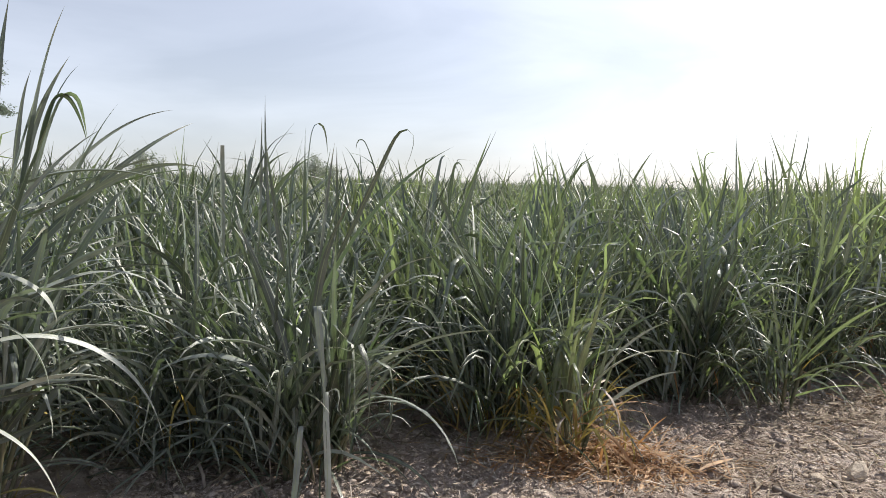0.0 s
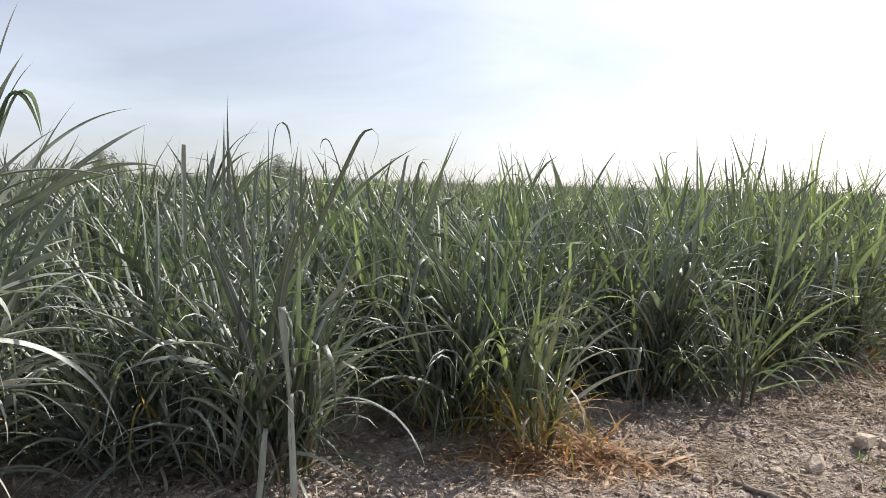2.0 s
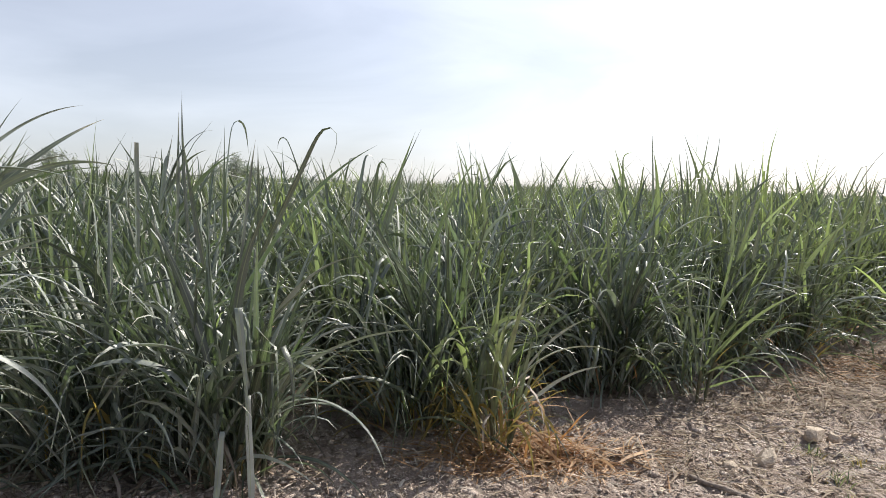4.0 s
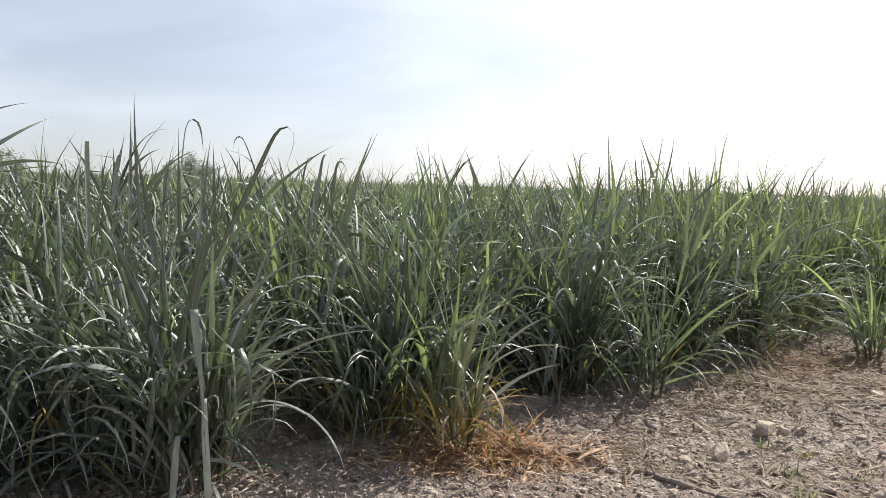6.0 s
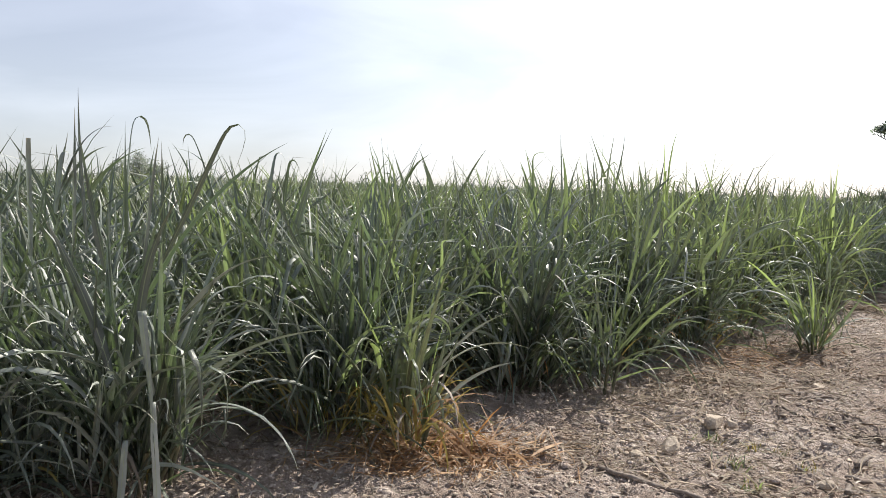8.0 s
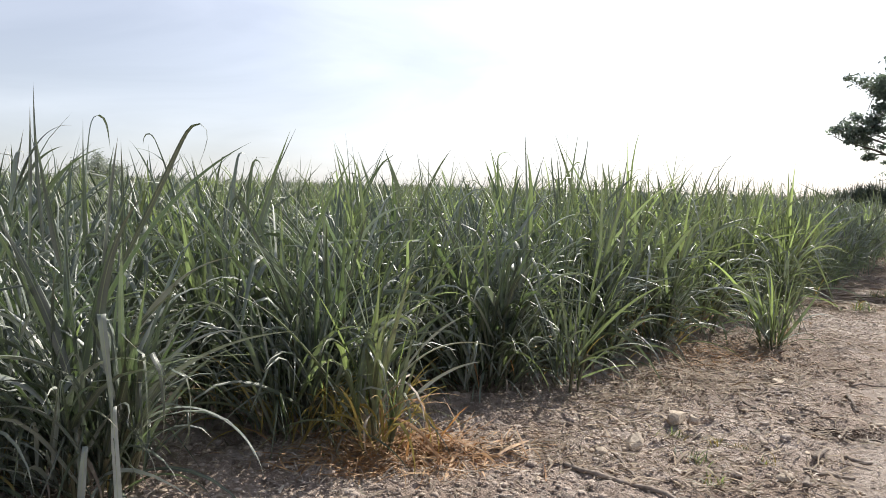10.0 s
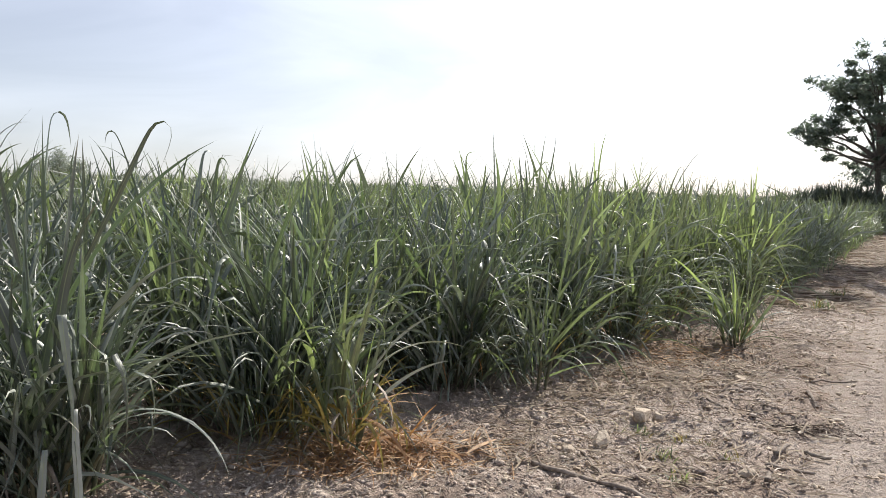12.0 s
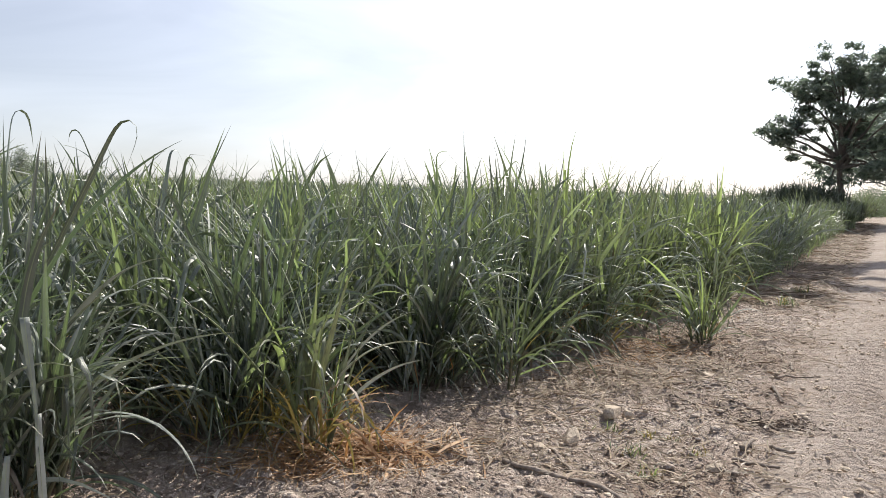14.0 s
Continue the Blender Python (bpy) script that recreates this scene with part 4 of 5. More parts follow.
def tree(name, x, y, height, spread, fork, seed, mat, clusters, leaves, size, label, lean=(0, 0), lobes=None, depth=1.5):
    """Tapered trunk, forked limbs, and a crown of many small leaves in uneven clusters."""
    rng = random.Random(seed)
    top = new(name)
    z0 = rise(to_uv(x, y)[1])
    top.location = (x, y, z0 - 0.05)
    tagged(top, label, "tree")
    V, F = [], []
    head = Vector((lean[0], lean[1], fork))
    limb(V, F, Vector((0, 0, 0)), head, height * 0.019, height * 0.015, 10, 5, rng)
    ends = []
    n_lobes = 0 if lobes else max(9, clusters // 9)
    across, away = Vector((y, -x, 0)).normalized(), Vector((x, y, 0)).normalized()
    for side, up, r in lobes or ():
        e = across * side + away * rng.uniform(-depth, depth) + Vector((*lean, up))
        k = head.lerp(Vector((head.x, head.y, height * 0.62)), rng.uniform(0, 0.35 if up < 6 else 1))
        elbow = k.lerp(e, 0.5) + Vector((0, 0, 0.1))
        limb(V, F, k, elbow, height * 0.010, height * 0.006, 7, 4, rng)
        limb(V, F, elbow, e, height * 0.006, height * 0.002, 6, 4, rng)
        for j in range(max(2, int(9 * r * r))):
            f = e + Vector((rng.gauss(0, 1), rng.gauss(0, 1), rng.gauss(0, 0.7))) * r * 0.55
            limb(V, F, elbow.lerp(e, rng.uniform(0.4, 1)), f, height * 0.003, height * 0.0012, 4, 3, rng)
            ends.append((f, 0.30 + 0.22 * r))
    for i in range(n_lobes):
        a = i * 2.4 + rng.uniform(-0.4, 0.4)
        t = (i + rng.random()) / n_lobes
        out = spread * (0.95 - 0.55 * t * t) * rng.uniform(0.55, 1.08)
        e = Vector((head.x * 0.6 + math.cos(a) * out, head.y * 0.6 + math.sin(a) * out, fork + (height - fork) * (0.10 + 0.85 * t)))
        k = head.lerp(Vector((head.x, head.y, height * 0.8)), 0.55 * t) + Vector((rng.gauss(0, 0.15), rng.gauss(0, 0.15), 0))
        elbow = k.lerp(e, 0.5) + Vector((0, 0, (height - fork) * 0.05))
        limb(V, F, k, elbow, height * 0.011, height * 0.007, 7, 4, rng)
        limb(V, F, elbow, e, height * 0.007, height * 0.0025, 6, 4, rng)
        lobe = spread * rng.uniform(0.17, 0.30)
        for j in range(5):
            f = e + Vector((rng.gauss(0, lobe), rng.gauss(0, lobe), rng.gauss(0, lobe * 0.45)))
            limb(V, F, elbow.lerp(e, rng.uniform(0.4, 1)), f, height * 0.003, height * 0.0012, 4, 3, rng)
            ends.append((f, lobe))
    limb(V, F, head, Vector((head.x, head.y, height * 0.8)), height * 0.013, height * 0.005, 8, 5, rng)
    part("trunk", mesh_of("trunk", V, F, BARK), top)
    quad = np.array([(-0.5, 0, 0), (0, -0.22, 0.04), (0.5, 0, -0.05), (0, 0.22, 0.04)])
    P, Q, W = [], [], []
    base = 0
    for c in range(clusters):
        e, lobe = rng.choice(ends)
        e = e + Vector((rng.gauss(0, lobe), rng.gauss(0, lobe), rng.gauss(0, lobe * (0.8 if lobes else 0.4)))) * 0.55
        rad = lobe * rng.uniform(0.45, 0.95)
        for i in range(leaves):
            d = Vector((rng.gauss(0, 1), rng.gauss(0, 1), rng.gauss(0, 0.62))) * rad * 0.48
            m = np.array((Euler((rng.uniform(-0.9, 0.9), rng.uniform(-0.9, 0.9), rng.uniform(0, 6.28))).to_matrix()))
            P.append(quad * size * rng.uniform(0.6, 1.3) @ m.T + np.array(e + d))
            Q.append((base, base + 1, base + 2, base + 3))
            W += [(0.2, 0), (0.8, 0.3), (0.2, 0.7), (0.8, 0.3)]
            base += 4
    part("crown", mesh_of("crown", np.concatenate(P), Q, mat, W, False), top, None, "", "stuff")
    return top




def spot(az, dist):
    return dist * math.sin(radians(az)), dist * math.cos(radians(az))


def bush(x, y, height, spread, seed, mat, leaves, size, label, name="bush", dense=True):
    """Many thin stems and small leaves from the ground up."""
    rng = random.Random(seed)
    top = new(name)
    top.location = (x, y, rise(to_uv(x, y)[1]) - 0.05)
    tagged(top, label, "bush")
    V, F, tips = [], [], []
    for i in range(14):
        a, q = rng.uniform(0, 6.28), math.sqrt(rng.random())
        e = Vector((math.cos(a) * spread * q, math.sin(a) * spread * q, height * rng.uniform(0.6, 1.0) * (1 - 0.35 * q * q) * (0.68 if dense else 1)))
        b = Vector((e.x * 0.45, e.y * 0.45, 0))
        limb(V, F, b, e, 0.03, 0.008, 5, 4, rng)
        tips += [(b, e)] * 1
    part("stem", mesh_of("stem", V, F, BARK), top)
    quad = np.array([(-0.5, 0, 0), (0, -0.2, 0.04), (0.5, 0, -0.05), (0, 0.2, 0.04)])
    P, Q, W = [], [], []
    for i in range(leaves):
        b, e = rng.choice(tips)
        c = b.lerp(e, rng.uniform(0.1, 1.05)) + Vector((rng.gauss(0, 1), rng.gauss(0, 1), rng.gauss(0, 0.7))) * spread * 0.13
        if dense:
            g, q, up = rng.uniform(0, 6.28), rng.random() ** 0.4, rng.random()
            w = 0.82 + 0.4 * noise.noise((x + 1.3 * math.cos(g), y + 1.3 * math.sin(g), 2 * up))
            flat = math.sqrt(1 - up * up)
            c = Vector((spread * q * w * flat * math.cos(g), spread * q * w * flat * math.sin(g), height * q * w * up))
        c.z = max(c.z, 0.05)
        m = np.array((Euler((rng.uniform(-0.9, 0.9), rng.uniform(-0.9, 0.9), rng.uniform(0, 6.28))).to_matrix()))
        P.append(quad * size * rng.uniform(0.6, 1.3) @ m.T + np.array(c))
        Q.append((4 * i, 4 * i + 1, 4 * i + 2, 4 * i + 3))
        W += [(0.2, 0), (0.8, 0.3), (0.2, 0.7), (0.8, 0.3)]
    part("foliage", mesh_of("foliage", np.concatenate(P), Q, mat, W, False), top, None, "", "stuff")
    return top


LOBES = [(-3.10, 5.05, 0.85), (-3.95, 4.85, 0.6), (-2.45, 5.35, 0.85), (-2.0, 4.9, 0.8), (-2.39, 3.92, 0.28), (-2.12, 7.07, 1.14), (-1.10, 7.83, 0.95), (-0.55, 8.40, 0.85), (0.46, 8.02, 1.04), (1.29, 8.21, 0.85), (2.02, 8.79, 0.76), (1.66, 7.07, 1.04),
         (-1.01, 5.44, 0.76), (0.00, 6.11, 0.85), (-0.92, 6.88, 0.85), (0.55, 4.97, 0.85), (1.47, 3.92, 0.95), (0.83, 4.30, 0.76), (0.28, 3.25, 0.47), (-1.20, 3.34, 0.27), (-0.46, 2.39, 0.38), (2.39, 5.63, 0.85), (1.93, 4.68, 0.66),
         (2.94, 7.26, 1.04), (3.13, 4.20, 0.95), (1.3, 3.1, 0.85), (2.2, 2.9, 0.9), (2.8, 3.3, 0.9), (0.9, 5.6, 0.8), (-0.2, 7.3, 0.8), (3.59, 5.92, 0.85)]
tree("broadleaf_tree", *spot(43.9, 45), 9.4, 3.7, 3.0, 29, HAZED_TREE_LEAF, 360, 76, 0.24, "large dark broadleaf tree beside the track", (0, 0), LOBES)
tree("broadleaf_tree", *spot(50.3, 52), 9.6, 4.9, 2.6, 33, HAZED_TREE_LEAF, 240, 110, 0.27, "large dark broadleaf tree farther along the track")
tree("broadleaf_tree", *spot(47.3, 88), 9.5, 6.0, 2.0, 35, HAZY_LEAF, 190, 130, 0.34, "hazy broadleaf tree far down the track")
BOUGHS = [(-4.0, 10.2, 0.9), (-3.2, 10.8, 1.0), (-2.4, 10.4, 1.0), (-2.9, 11.3, 0.9), (-1.6, 10.9, 1.0), (-0.6, 10.2, 1.0), (0.5, 10.4, 1.0), (1.2, 9.6, 1.0), (-3.6, 10.6, 1.1), (-2.0, 9.8, 1.1), (-4.4, 10.8, 0.8)]
tree("tall_tree", 23.7, 15.0, 11.4, 3.4, 6.6, 36, HAZED_TREE_LEAF, 190, 110, 0.20, "tall leaning roadside tree that shades the track", (-4.0, 2.0), BOUGHS, 3.0)
tree("broadleaf_tree", *spot(-36.6, 50), 9.2, 2.7, 4.2, 37, HAZED_TREE_LEAF, 130, 150, 0.17, "dark broadleaf tree behind the tall cane")
bush(*spot(-24.9, 78), 4.0, 1.9, 38, FAR_HAZE_LEAF, 6000, 0.25, "small pale feathery tree across the field", "far_bush", False)
bush(*spot(-13.3, 80), 3.7, 2.7, 39, FAR_HAZE_LEAF, 8000, 0.25, "low spreading pale tree across the field", "far_bush", False)


def tall_cane(az, d, height, spread, seed, mat, label):
    """A stand of cane, seen far off."""
    r2 = random.Random(seed)
    x, y = spot(az, d)
    places = []
    for i in range(520):
        a, q = r2.uniform(0, 6.28), spread * math.sqrt(r2.random())
        L = height * r2.uniform(0.45, 0.62)
        m = pose(q * math.cos(a), q * math.sin(a), height * r2.uniform(0.05, 0.5), 0, 0, r2.uniform(0, 360))
        places.append((r2.randrange(0, 34), m @ pose(0, 0, 0, r2.uniform(-20, 20), r2.uniform(-14, 14), 0) @ Matrix.Diagonal((L, L * 2.2, L, 1))))
    V, F, U = joined(FAR3, places)
    ob = tagged(new("sugarcane_stand", mesh_of("sugarcane_stand", V, F, mat, U)), label, "sugarcane", "old sugarcane at the far corner")
    ob.location = (x, y, rise(to_uv(x, y)[1]) - 0.05)
    return ob


for i, (az, d, h, w) in enumerate([(38.9, 43, 2.0, 1.2), (39.9, 43, 2.15, 1.2), (40.8, 43, 2.35, 1.2), (41.7, 43, 2.5, 1.2), (42.5, 43, 2.5, 1.2), (43.2, 43, 2.1, 0.9)]):
    tall_cane(az, d, h, w, 60 + i, CANE_DARK, "tall dark old sugarcane at the far field corner")
for i, (az, d, h, w) in enumerate([(43.4, 37, 1.5, 0.8), (44.0, 39, 1.45, 0.7), (44.5, 50, 1.6, 0.9), (44.9, 58, 1.7, 1.0), (45.2, 66, 1.9, 1.0)]):
    tall_cane(az, d, h, w, 80 + i, CANE_YOUNG, "low pale green sugarcane along the far track edge")
for i, (az, d, h, w) in enumerate([(45.3, 70, 2.4, 3.0), (46.0, 78, 3.0, 3.4), (46.4, 100, 4.0, 4.5)]):
    bush(*spot(az, d), h, w, 70 + i, HEDGE_LEAF, 4500, 0.2, "pale green hedge bush beside the far track")


# ---- stones, clods, straw and sticks on the bare strip ----
def ico(sub):
    bm = bmesh.new()
    bmesh.ops.create_icosphere(bm, subdivisions=sub, radius=1)
    v = np.array([tuple(q.co) for q in bm.verts])
    f = np.array([[q.index for q in g.verts] for g in bm.faces])
    bm.free()
    return v, f


ICO1, ICO3 = ico(1), ico(3)
CRUMB = (np.array([(1, 0, 0), (0, 1, 0), (-1, 0, 0), (0, -1, 0), (0, 0, 1), (0.1, 0.1, -1)]), np.array([(0, 1, 4), (1, 2, 4), (2, 3, 4), (3, 0, 4), (1, 0, 5), (2, 1, 5), (3, 2, 5), (0, 3, 5)]))


def scattered(name, n, seed, low, high, base, mat, label, category, where, flat=0.6, sink=0.3, rough=0.25):
    """Loose pieces strewn over the ground."""
    r2 = random.Random(seed)
    g2 = np.random.RandomState(seed)
    V, F, at_v = [], [], 0
    for i in range(n):
        x, y = where(r2)
        size = low * (high / low) ** (r2.random() ** 2.6)
        v, f = base
        q = v * (1 + rough * g2.standard_normal((len(v), 1))) * np.array([r2.uniform(0.75, 1.3), r2.uniform(0.7, 1.1), flat * r2.uniform(0.7, 1.2)]) * size
        a = r2.uniform(0, 6.28)
        c, s = math.cos(a), math.sin(a)
        q = q @ np.array([[c, s, 0], [-s, c, 0], [0, 0, 1]]) + np.array([x, y, lie(x, y) + size * flat * (1 - 2 * sink) * 0.6])
        V.append(q)
        F.append(f + at_v)
        at_v += len(v)
    return tagged(new(name, mesh_of(name, np.concatenate(V), np.concatenate(F), mat)), label, category, "", "stuff")


def bare_strip(r2):
    """A place on the strip between the cane and the track."""
    while True:
        u, v = 1.0 + 13 * r2.random() ** 1.5, r2.uniform(-0.1, 4.3)
        x, y = at_uv(u, v)
        if v < (4.2 - 0.42 * (u - 1.5) if u < 6 else 2.3) and math.hypot(x, y) > 2.6:
            return x, y


def cloddy(r2):
    while True:
        x, y = bare_strip(r2)
        if to_uv(x, y)[1] > 0.8:
            return x, y


def littered(r2):
    u = 2.0 + 26 * r2.random() ** 2.0
    return at_uv(u, r2.uniform(0.2, 2.5) if u > 3 else r2.uniform(0.3, 3.0))


def strip_mat(r2):
    u = 3.6 + 40 * r2.random() ** 1.5
    return at_uv(u, 0.42 + 1.9 * r2.random() ** 0.8)


def far_strip(r2):
    return at_uv(11.0 + 40 * r2.random() ** 1.3, 0.55 + 1.5 * r2.random())


def under_cane(r2):
    u, v = -0.6 + 11 * r2.random(), r2.uniform(2.9, 5.5)
    return at_uv(u, v)


def on_track(r2):
    return at_uv(2.5 + 10 * r2.random() ** 1.4, r2.uniform(-1.8, 0.4))


def straws(name, n, seed, low, high, wide, mat, label, where, lift=0.012, steep=14):
    """Bent dry strips lying over one another."""
    r2 = random.Random(seed)
    V, F, U, b = [], [], [], 0
    for i in range(n):
        x, y = where(r2)
        L, w = r2.uniform(low, high), wide * r2.uniform(0.4, 1.3)
        a, turn = r2.uniform(0, 6.28), r2.gauss(0, 0.09)
        z = lie(x, y) + abs(r2.gauss(0, lift)) + 0.004
        e = radians(r2.gauss(0, steep))
        px, py, pz = x, y, z
        tilt = r2.uniform(-0.7, 0.7)
        for k in range(5):
            hw = w * (0.5, 1, 1, 0.8, 0.15)[k]
            sx, sy = -math.sin(a), math.cos(a)
            V += [(px - sx * hw, py - sy * hw, pz - hw * tilt), (px + sx * hw, py + sy * hw, pz + hw * tilt)]
            U += [(0.15, k / 4), (0.85, k / 4)]
            if k < 4:
                F.append((b + 2 * k, b + 2 * k + 1, b + 2 * k + 3, b + 2 * k + 2))
            px, py = px + math.cos(a) * math.cos(e) * L / 4, py + math.sin(a) * math.cos(e) * L / 4
            pz = max(pz + math.sin(e) * L / 4, lie(px, py) + 0.003)
            a += turn
            e -= radians(r2.uniform(-2, 12))
        b += 10
    return tagged(new(name, mesh_of(name, V, F, mat, U)), label, "straw", "", "stuff")


scattered("pebbles", 7500, 1, 0.003, 0.024, ICO1, PEBBLE, "small pale pebbles strewn over the soil", "pebbles", bare_strip)
scattered("clods", 2600, 2, 0.008, 0.040, ICO1, CLOD, "crumbly clods of grey-brown soil", "soil", cloddy, 0.42, 0.35, 0.13)
scattered("crumbs", 30000, 13, 0.004, 0.018, CRUMB, CLOD, "loose crumbs of dry soil", "soil", cloddy, 0.6, 0.3, 0.15)
scattered("clods_in_shade", 700, 3, 0.010, 0.05, ICO1, SOIL, "soil clods under the cane leaves", "soil", under_cane, 0.6, 0.35, 0.13)
straws("cane_chips", 900, 35, 0.02, 0.09, 0.008, STRAW, "flat bleached chips of cane on the soil", littered, 0.008, 8)
scattered("track_grit", 900, 4, 0.003, 0.012, ICO1, STONE, "grit on the dusty track", "pebbles", on_track)
straws("straw_litter", 5000, 5, 0.02, 0.12, 0.0030, STRAW, "thin dry straw and leaf bits over the soil", bare_strip)
straws("fine_litter", 6500, 15, 0.015, 0.08, 0.0032, STRAW, "fine dry plant fibres trodden into the soil", littered, 0.006, 8)
straws("rusty_bits", 1800, 18, 0.03, 0.2, 0.0028, LITTER, "thin brown stems scattered over the soil", bare_strip)
straws("brown_litter", 8500, 16, 0.05, 0.28, 0.0045, LITTER, "brown dead cane leaves matted along the strip", strip_mat, 0.010, 9)
straws("far_litter", 6000, 36, 0.15, 0.5, 0.009, LITTER, "brown trodden cane trash between field and track", far_strip, 0.012, 6)
straws("leaf_litter", 1500, 6, 0.08, 0.4, 0.006, LITTER, "dry brown cane leaves fallen under the clumps", under_cane)
straws("track_straw", 350, 7, 0.03, 0.12, 0.003, STRAW, "few dry straws on the track", on_track)


def heap(cx, cy, sx, sy, tilt):
    def where(r2):
        a, b = r2.gauss(0, sx), r2.gauss(0, sy)
        return cx + a * math.cos(tilt) - b * math.sin(tilt), cy + a * math.sin(tilt) + b * math.cos(tilt)
    return where


straws("rust_straw_heap", 1000, 8, 0.05, 0.24, 0.0036, RUST, "rust-coloured dead cane leaves heaped below a clump", heap(0.74, 4.12, 0.25, 0.15, -0.2), 0.022, 18)
straws("rust_straw_stems", 110, 28, 0.15, 0.42, 0.006, RUST, "long curled dead cane leaves on the heap", heap(0.66, 4.16, 0.20, 0.13, -0.2), 0.04, 26)
straws("pale_straw_heap", 260, 29, 0.06, 0.25, 0.003, STRAW, "bleached straw among the rusty leaves", heap(0.66, 4.04, 0.34, 0.18, -0.2), 0.015, 16)
straws("rust_straw_patch", 260, 9, 0.08, 0.3, 0.0045, RUST, "rusty straw spread on the soil", heap(0.30, 4.14, 0.22, 0.12, 0.2), 0.02, 18)
straws("brown_straw_patch", 420, 10, 0.08, 0.32, 0.004, RUST, "rusty straw below the field-edge cane", heap(3.75, 6.15, 0.5, 0.22, 0.5), 0.02, 16)
# real trash, laid thick and brown to darken ground where clump shadow falls
straws("trash_patch", 1300, 37, 0.06, 0.34, 0.0045, LITTER, "dark tangled cane trash that also stands in for the clump shadow", heap(3.05, 5.5, 0.75, 0.3, 0.42), 0.018, 14)
straws("straw_windrow", 300, 11, 0.1, 0.4, 0.0045, LITTER, "dry brown straw lying in a low windrow", heap(3.55, 5.25, 0.7, 0.16, 0.35), 0.02, 14)


# dark crumbs stand in for a soil mound and its shadow
scattered("dark_soil_patch", 3200, 17, 0.003, 0.011, CRUMB, SHADED_SOIL, "crumbled soil mound beside the track, darkened for its shadow", "soil", heap(3.33, 3.96, 0.16, 0.07, -0.45), 0.35, 0.35, 0.13)


def stone(x, y, sx, sy, sz, seed, label, turn=0.0):
    """A broken stone: rounded block with a few split faces."""
    r2 = np.random.RandomState(seed)
    v, f = ICO3
    q = v.copy()
    for i in range(9):
        nrm = r2.standard_normal(3)
        nrm /= np.linalg.norm(nrm)
        d = r2.uniform(0.42, 0.74)
        over = np.maximum(q @ nrm - d, 0)
        q = q - over[:, None] * nrm * 0.97
    q = q * (1 + 0.008 * r2.standard_normal((len(q), 1))) * np.array([sx, sy, sz]) * 0.78
    ob = new("stone", mesh_of("stone", q, f, STONE, None, False))
    ob.matrix_basis = pose(x, y, lie(x, y) + sz * 0.42, r2.uniform(-12, 12), r2.uniform(-12, 12), turn)
    return tagged(ob, label, "stone")


stone(1.95, 3.99, 0.135, 0.09, 0.075, 3, "angular tan stone lying on the soil", 20)
stone(2.43, 4.36, 0.14, 0.10, 0.078, 5, "rounded tan stone half sunk in soil", 50)
stone(2.53, 4.34, 0.07, 0.06, 0.05, 6, "small brown stone beside a larger one", 10)
stone(1.68, 3.85, 0.08, 0.06, 0.05, 7, "small broken stone on the soil", 70)
stone(2.48, 3.34, 0.08, 0.055, 0.045, 8, "smooth brown pebble stone on the strip")
stone(3.75, 5.18, 0.09, 0.07, 0.05, 9, "flat grey stone among straw", 30)
r3 = random.Random(12)
for i in range(22):
    x, y = cloddy(r3)
    s = r3.uniform(0.014, 0.034)
    tagged(stone(x, y, s * 1.3, s, s * 0.8, 20 + i, "small pale stone lying on the strip", r3.uniform(0, 180)), "", "", "stones on the strip")


def stick(x0, y0, x1, y1, r, seed, label, lift=0.0):
    """A crooked dry cane stick, ragged at its ends."""
    r2 = random.Random(seed)
    n, V, F = 9, [], []
    a = math.atan2(y1 - y0, x1 - x0)
    L = math.hypot(x1 - x0, y1 - y0)
    off = 0.0
    for i in range(n + 1):
        t = i / n
        off += r2.uniform(-1, 1) * L * 0.0022
        c = Vector((x0 + (x1 - x0) * t - math.sin(a) * off, y0 + (y1 - y0) * t + math.cos(a) * off, 0))
        c.z = lie(c.x, c.y) + r * 0.75 + lift * t
        rad = r * (1.0 - 0.35 * t) * (1.12 if i % 3 == 0 else 1.0)
        for j in range(8):
            g = 2 * math.pi * j / 8
            jag = r2.uniform(-0.5, 0.5) * r if i in (0, n) else 0
            V.append(c + Vector((-math.sin(a) * math.cos(g) * rad + math.cos(a) * jag, math.cos(a) * math.cos(g) * rad + math.sin(a) * jag, math.sin(g) * rad * 0.85)))
    for i in range(n):
        for j in range(8):
            p, q = i * 8 + j, i * 8 + (j + 1) % 8
            F.append((p, q, q + 8, p + 8))
    F += [tuple(range(7, -1, -1)), tuple(range(n * 8, n * 8 + 8))]
    return tagged(new("stick", mesh_of("stick", V, F, DRYWOOD)), label, "stick", "dry sticks on the strip")


stick(1.43, 3.73, 1.88, 2.92, 0.017, 1, "long grey weathered cane stick on the soil")
stick(1.78, 3.97, 1.72, 3.50, 0.011, 2, "thin grey stick leaning beside a longer one", 0.01)
stick(3.09, 4.71, 3.21, 4.25, 0.011, 3, "thin dry stick among straw")
stick(2.68, 3.46, 2.80, 3.24, 0.014, 4, "weathered brown stick near the track")
stick(2.83, 3.58, 3.00, 3.69, 0.017, 5, "short thick piece of dry cane")
stick(2.49, 3.20, 2.62, 3.36, 0.017, 6, "split stub of dry cane")
stick(3.89, 4.61, 3.75, 4.33, 0.014, 7, "pale split piece of cane")
stick(4.01, 5.26, 4.30, 5.50, 0.009, 8, "pale bleached bit of cane")
stick(3.01, 3.56, 3.06, 3.42, 0.015, 9, "flat grey piece of cane by the track")
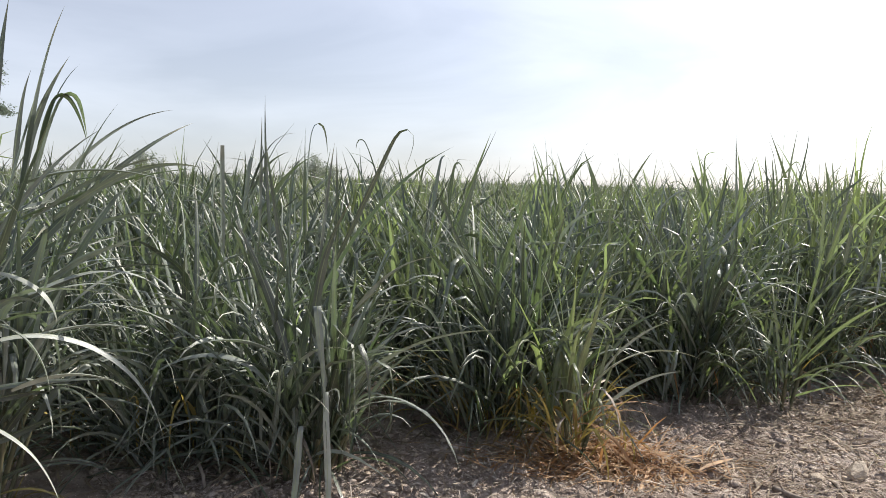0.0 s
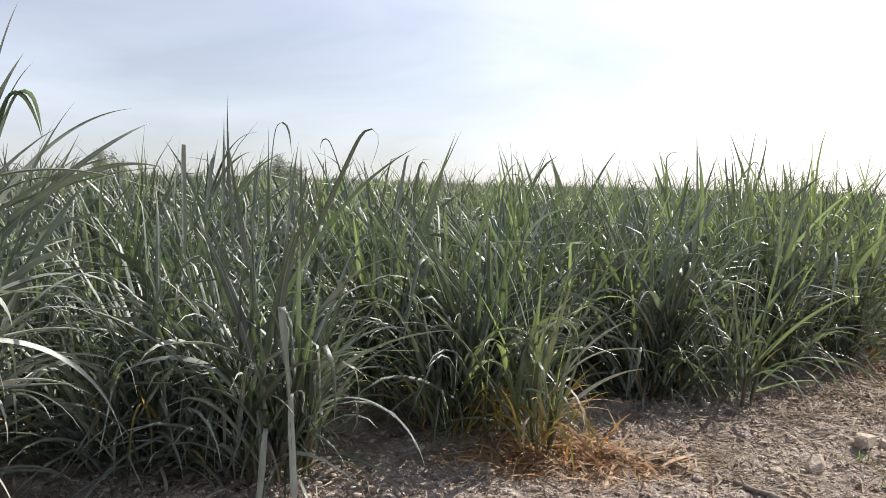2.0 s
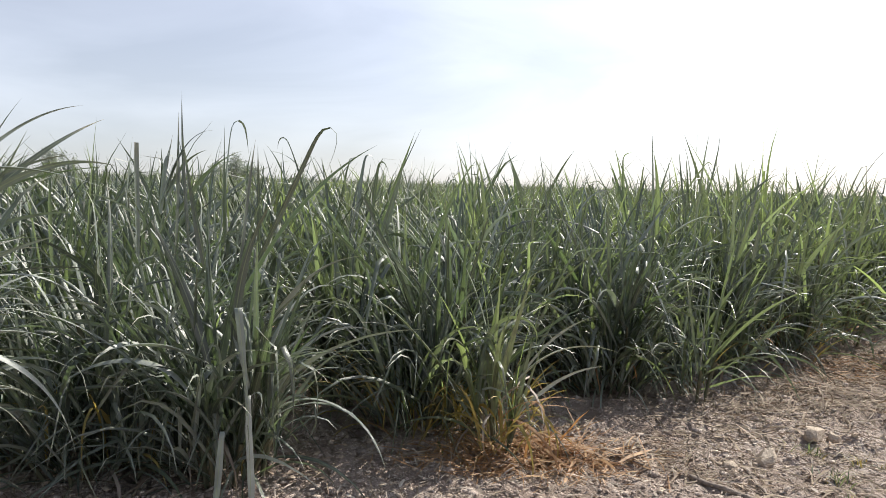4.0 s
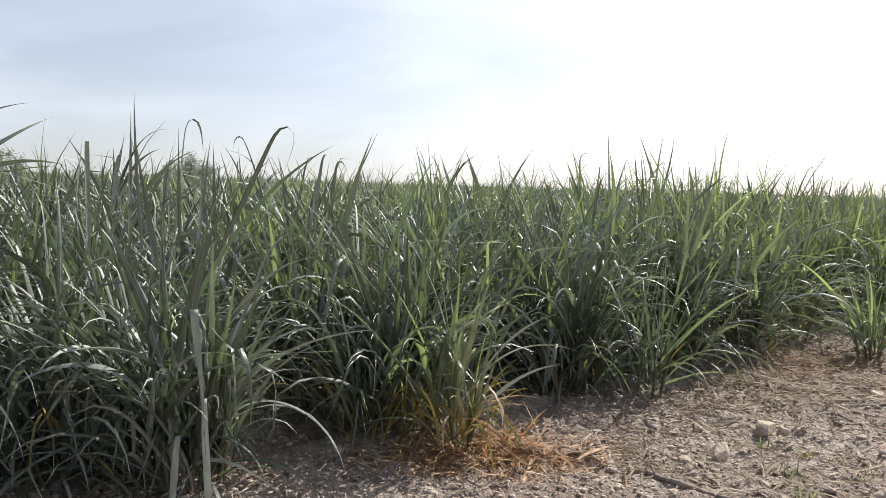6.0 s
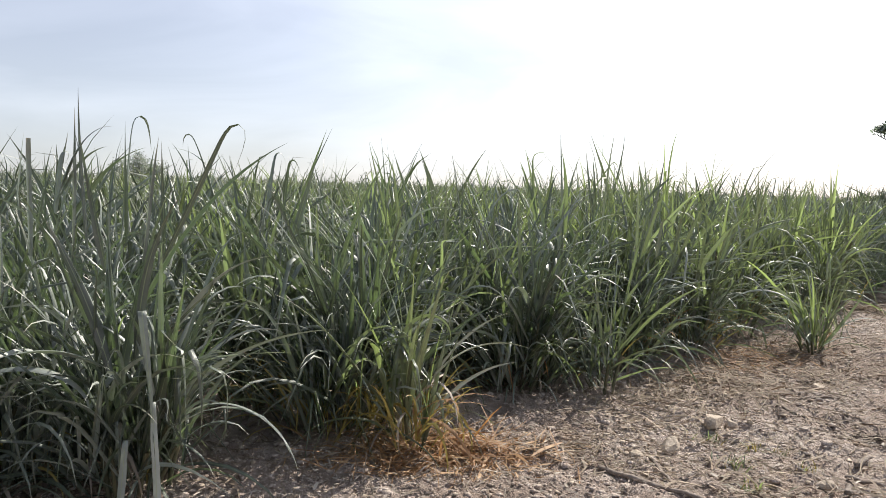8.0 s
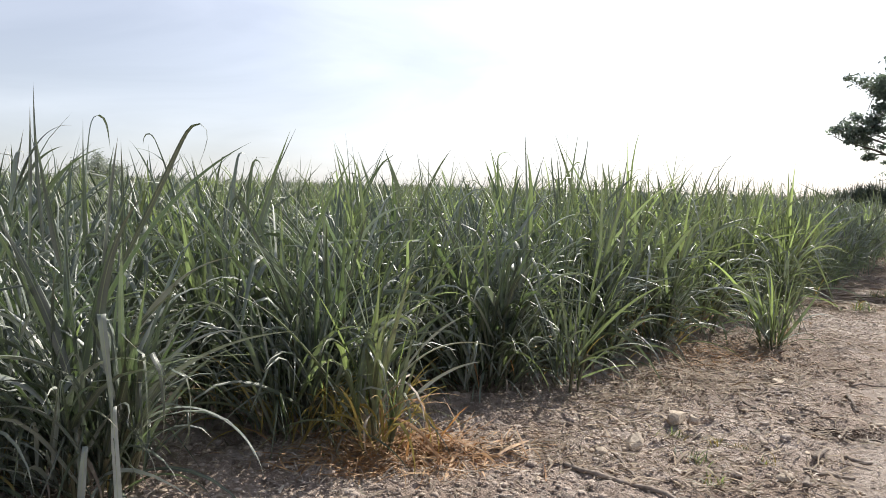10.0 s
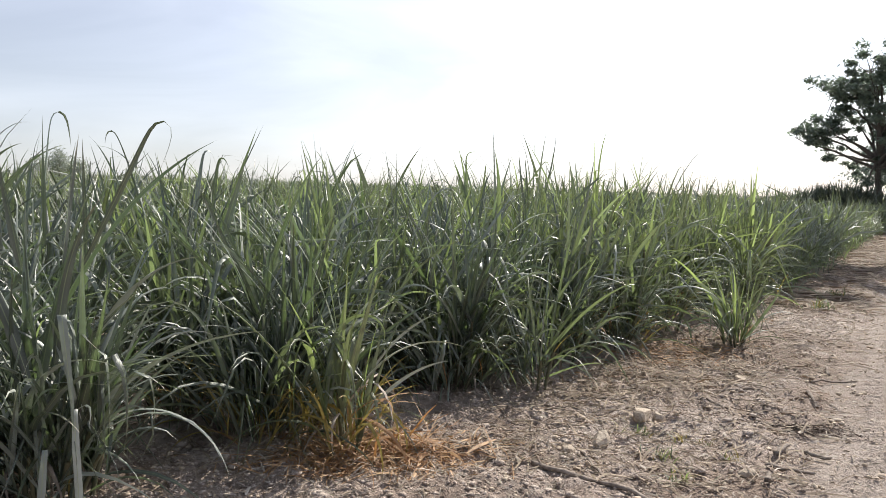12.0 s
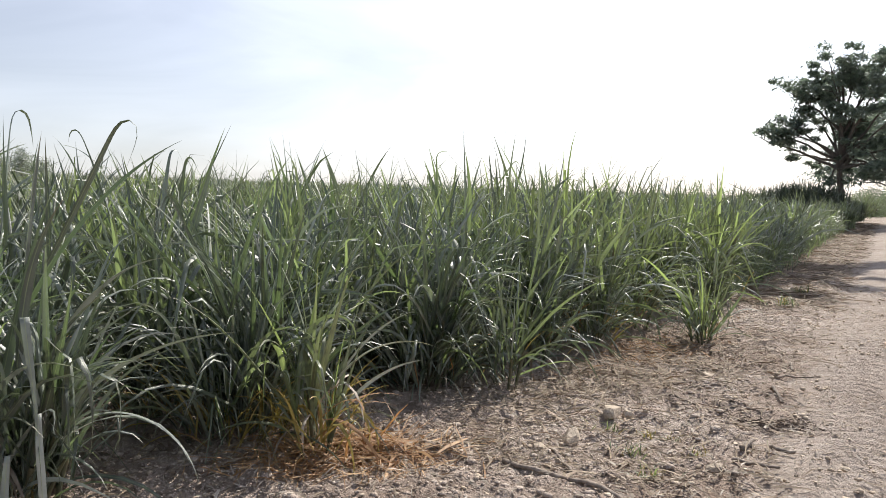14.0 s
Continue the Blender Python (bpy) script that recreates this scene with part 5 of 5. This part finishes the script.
stick(2.99, 4.97, 3.44, 5.02, 0.010, 10, "rusty dead cane leaf rib on the soil")
stick(2.45, 4.85, 2.95, 4.98, 0.009, 11, "thin dry stem on the soil")
stick(3.35, 4.90, 3.62, 4.78, 0.012, 12, "short dry cane piece among straw")
stick(4.55, 5.15, 4.75, 5.42, 0.013, 13, "pale piece of cane by the track")
stick(4.30, 5.05, 4.62, 4.92, 0.009, 14, "thin dry stem by the track")
stick(2.20, 4.55, 2.62, 4.62, 0.010, 15, "thin dry stem behind the stones")

WEED_BLADES = [mesh_of("blade", *(lambda t: (t[0], t[1], CANE_FRESH if i < 4 else CANE_YELLOW, t[2]))(blade(1, 0.07, 60 + 5 * i, 50 + 12 * i, 1.4, 0, 0.6, 30, 0.2, 5, 20))) for i in range(6)]


def weed(x, y, height, n, seed, label, dry=False):
    """A small tuft of grass."""
    r2 = random.Random(seed)
    top = new("grass_tuft")
    top.location = (x, y, lie(x, y) - 0.004)
    tagged(top, label, "grass", "grass tufts on the strip")
    for i in range(n):
        L = 1.35 * height * r2.uniform(0.5, 1.15)
        m = pose(r2.gauss(0, height * 0.45), r2.gauss(0, height * 0.45), 0, 0, r2.uniform(-10, 30), r2.uniform(0, 360))
        part("blade", WEED_BLADES[r2.randrange(3, 6) if dry else r2.randrange(0, 5)], top, m @ Matrix.Diagonal((L, L, L, 1)))
    return top


weed(2.29, 4.20, 0.10, 30, 1, "fresh green grass tuft against a stone")
weed(2.17, 3.70, 0.09, 34, 2, "fresh green grass tuft on the strip")
weed(2.08, 3.36, 0.10, 34, 3, "green and yellow grass tuft on the strip")
weed(2.46, 3.97, 0.07, 22, 4, "sparse yellowing grass tuft on the strip", True)
weed(2.54, 3.57, 0.07, 24, 5, "dry yellow grass tuft on the strip", True)
weed(2.60, 3.92, 0.06, 18, 6, "sparse yellowing grass tuft among straw", True)
weed(7.1, 8.2, 0.14, 40, 7, "yellow-green grass patch at the field edge")
weed(8.3, 9.3, 0.15, 40, 8, "yellow-green grass patch at the field edge")
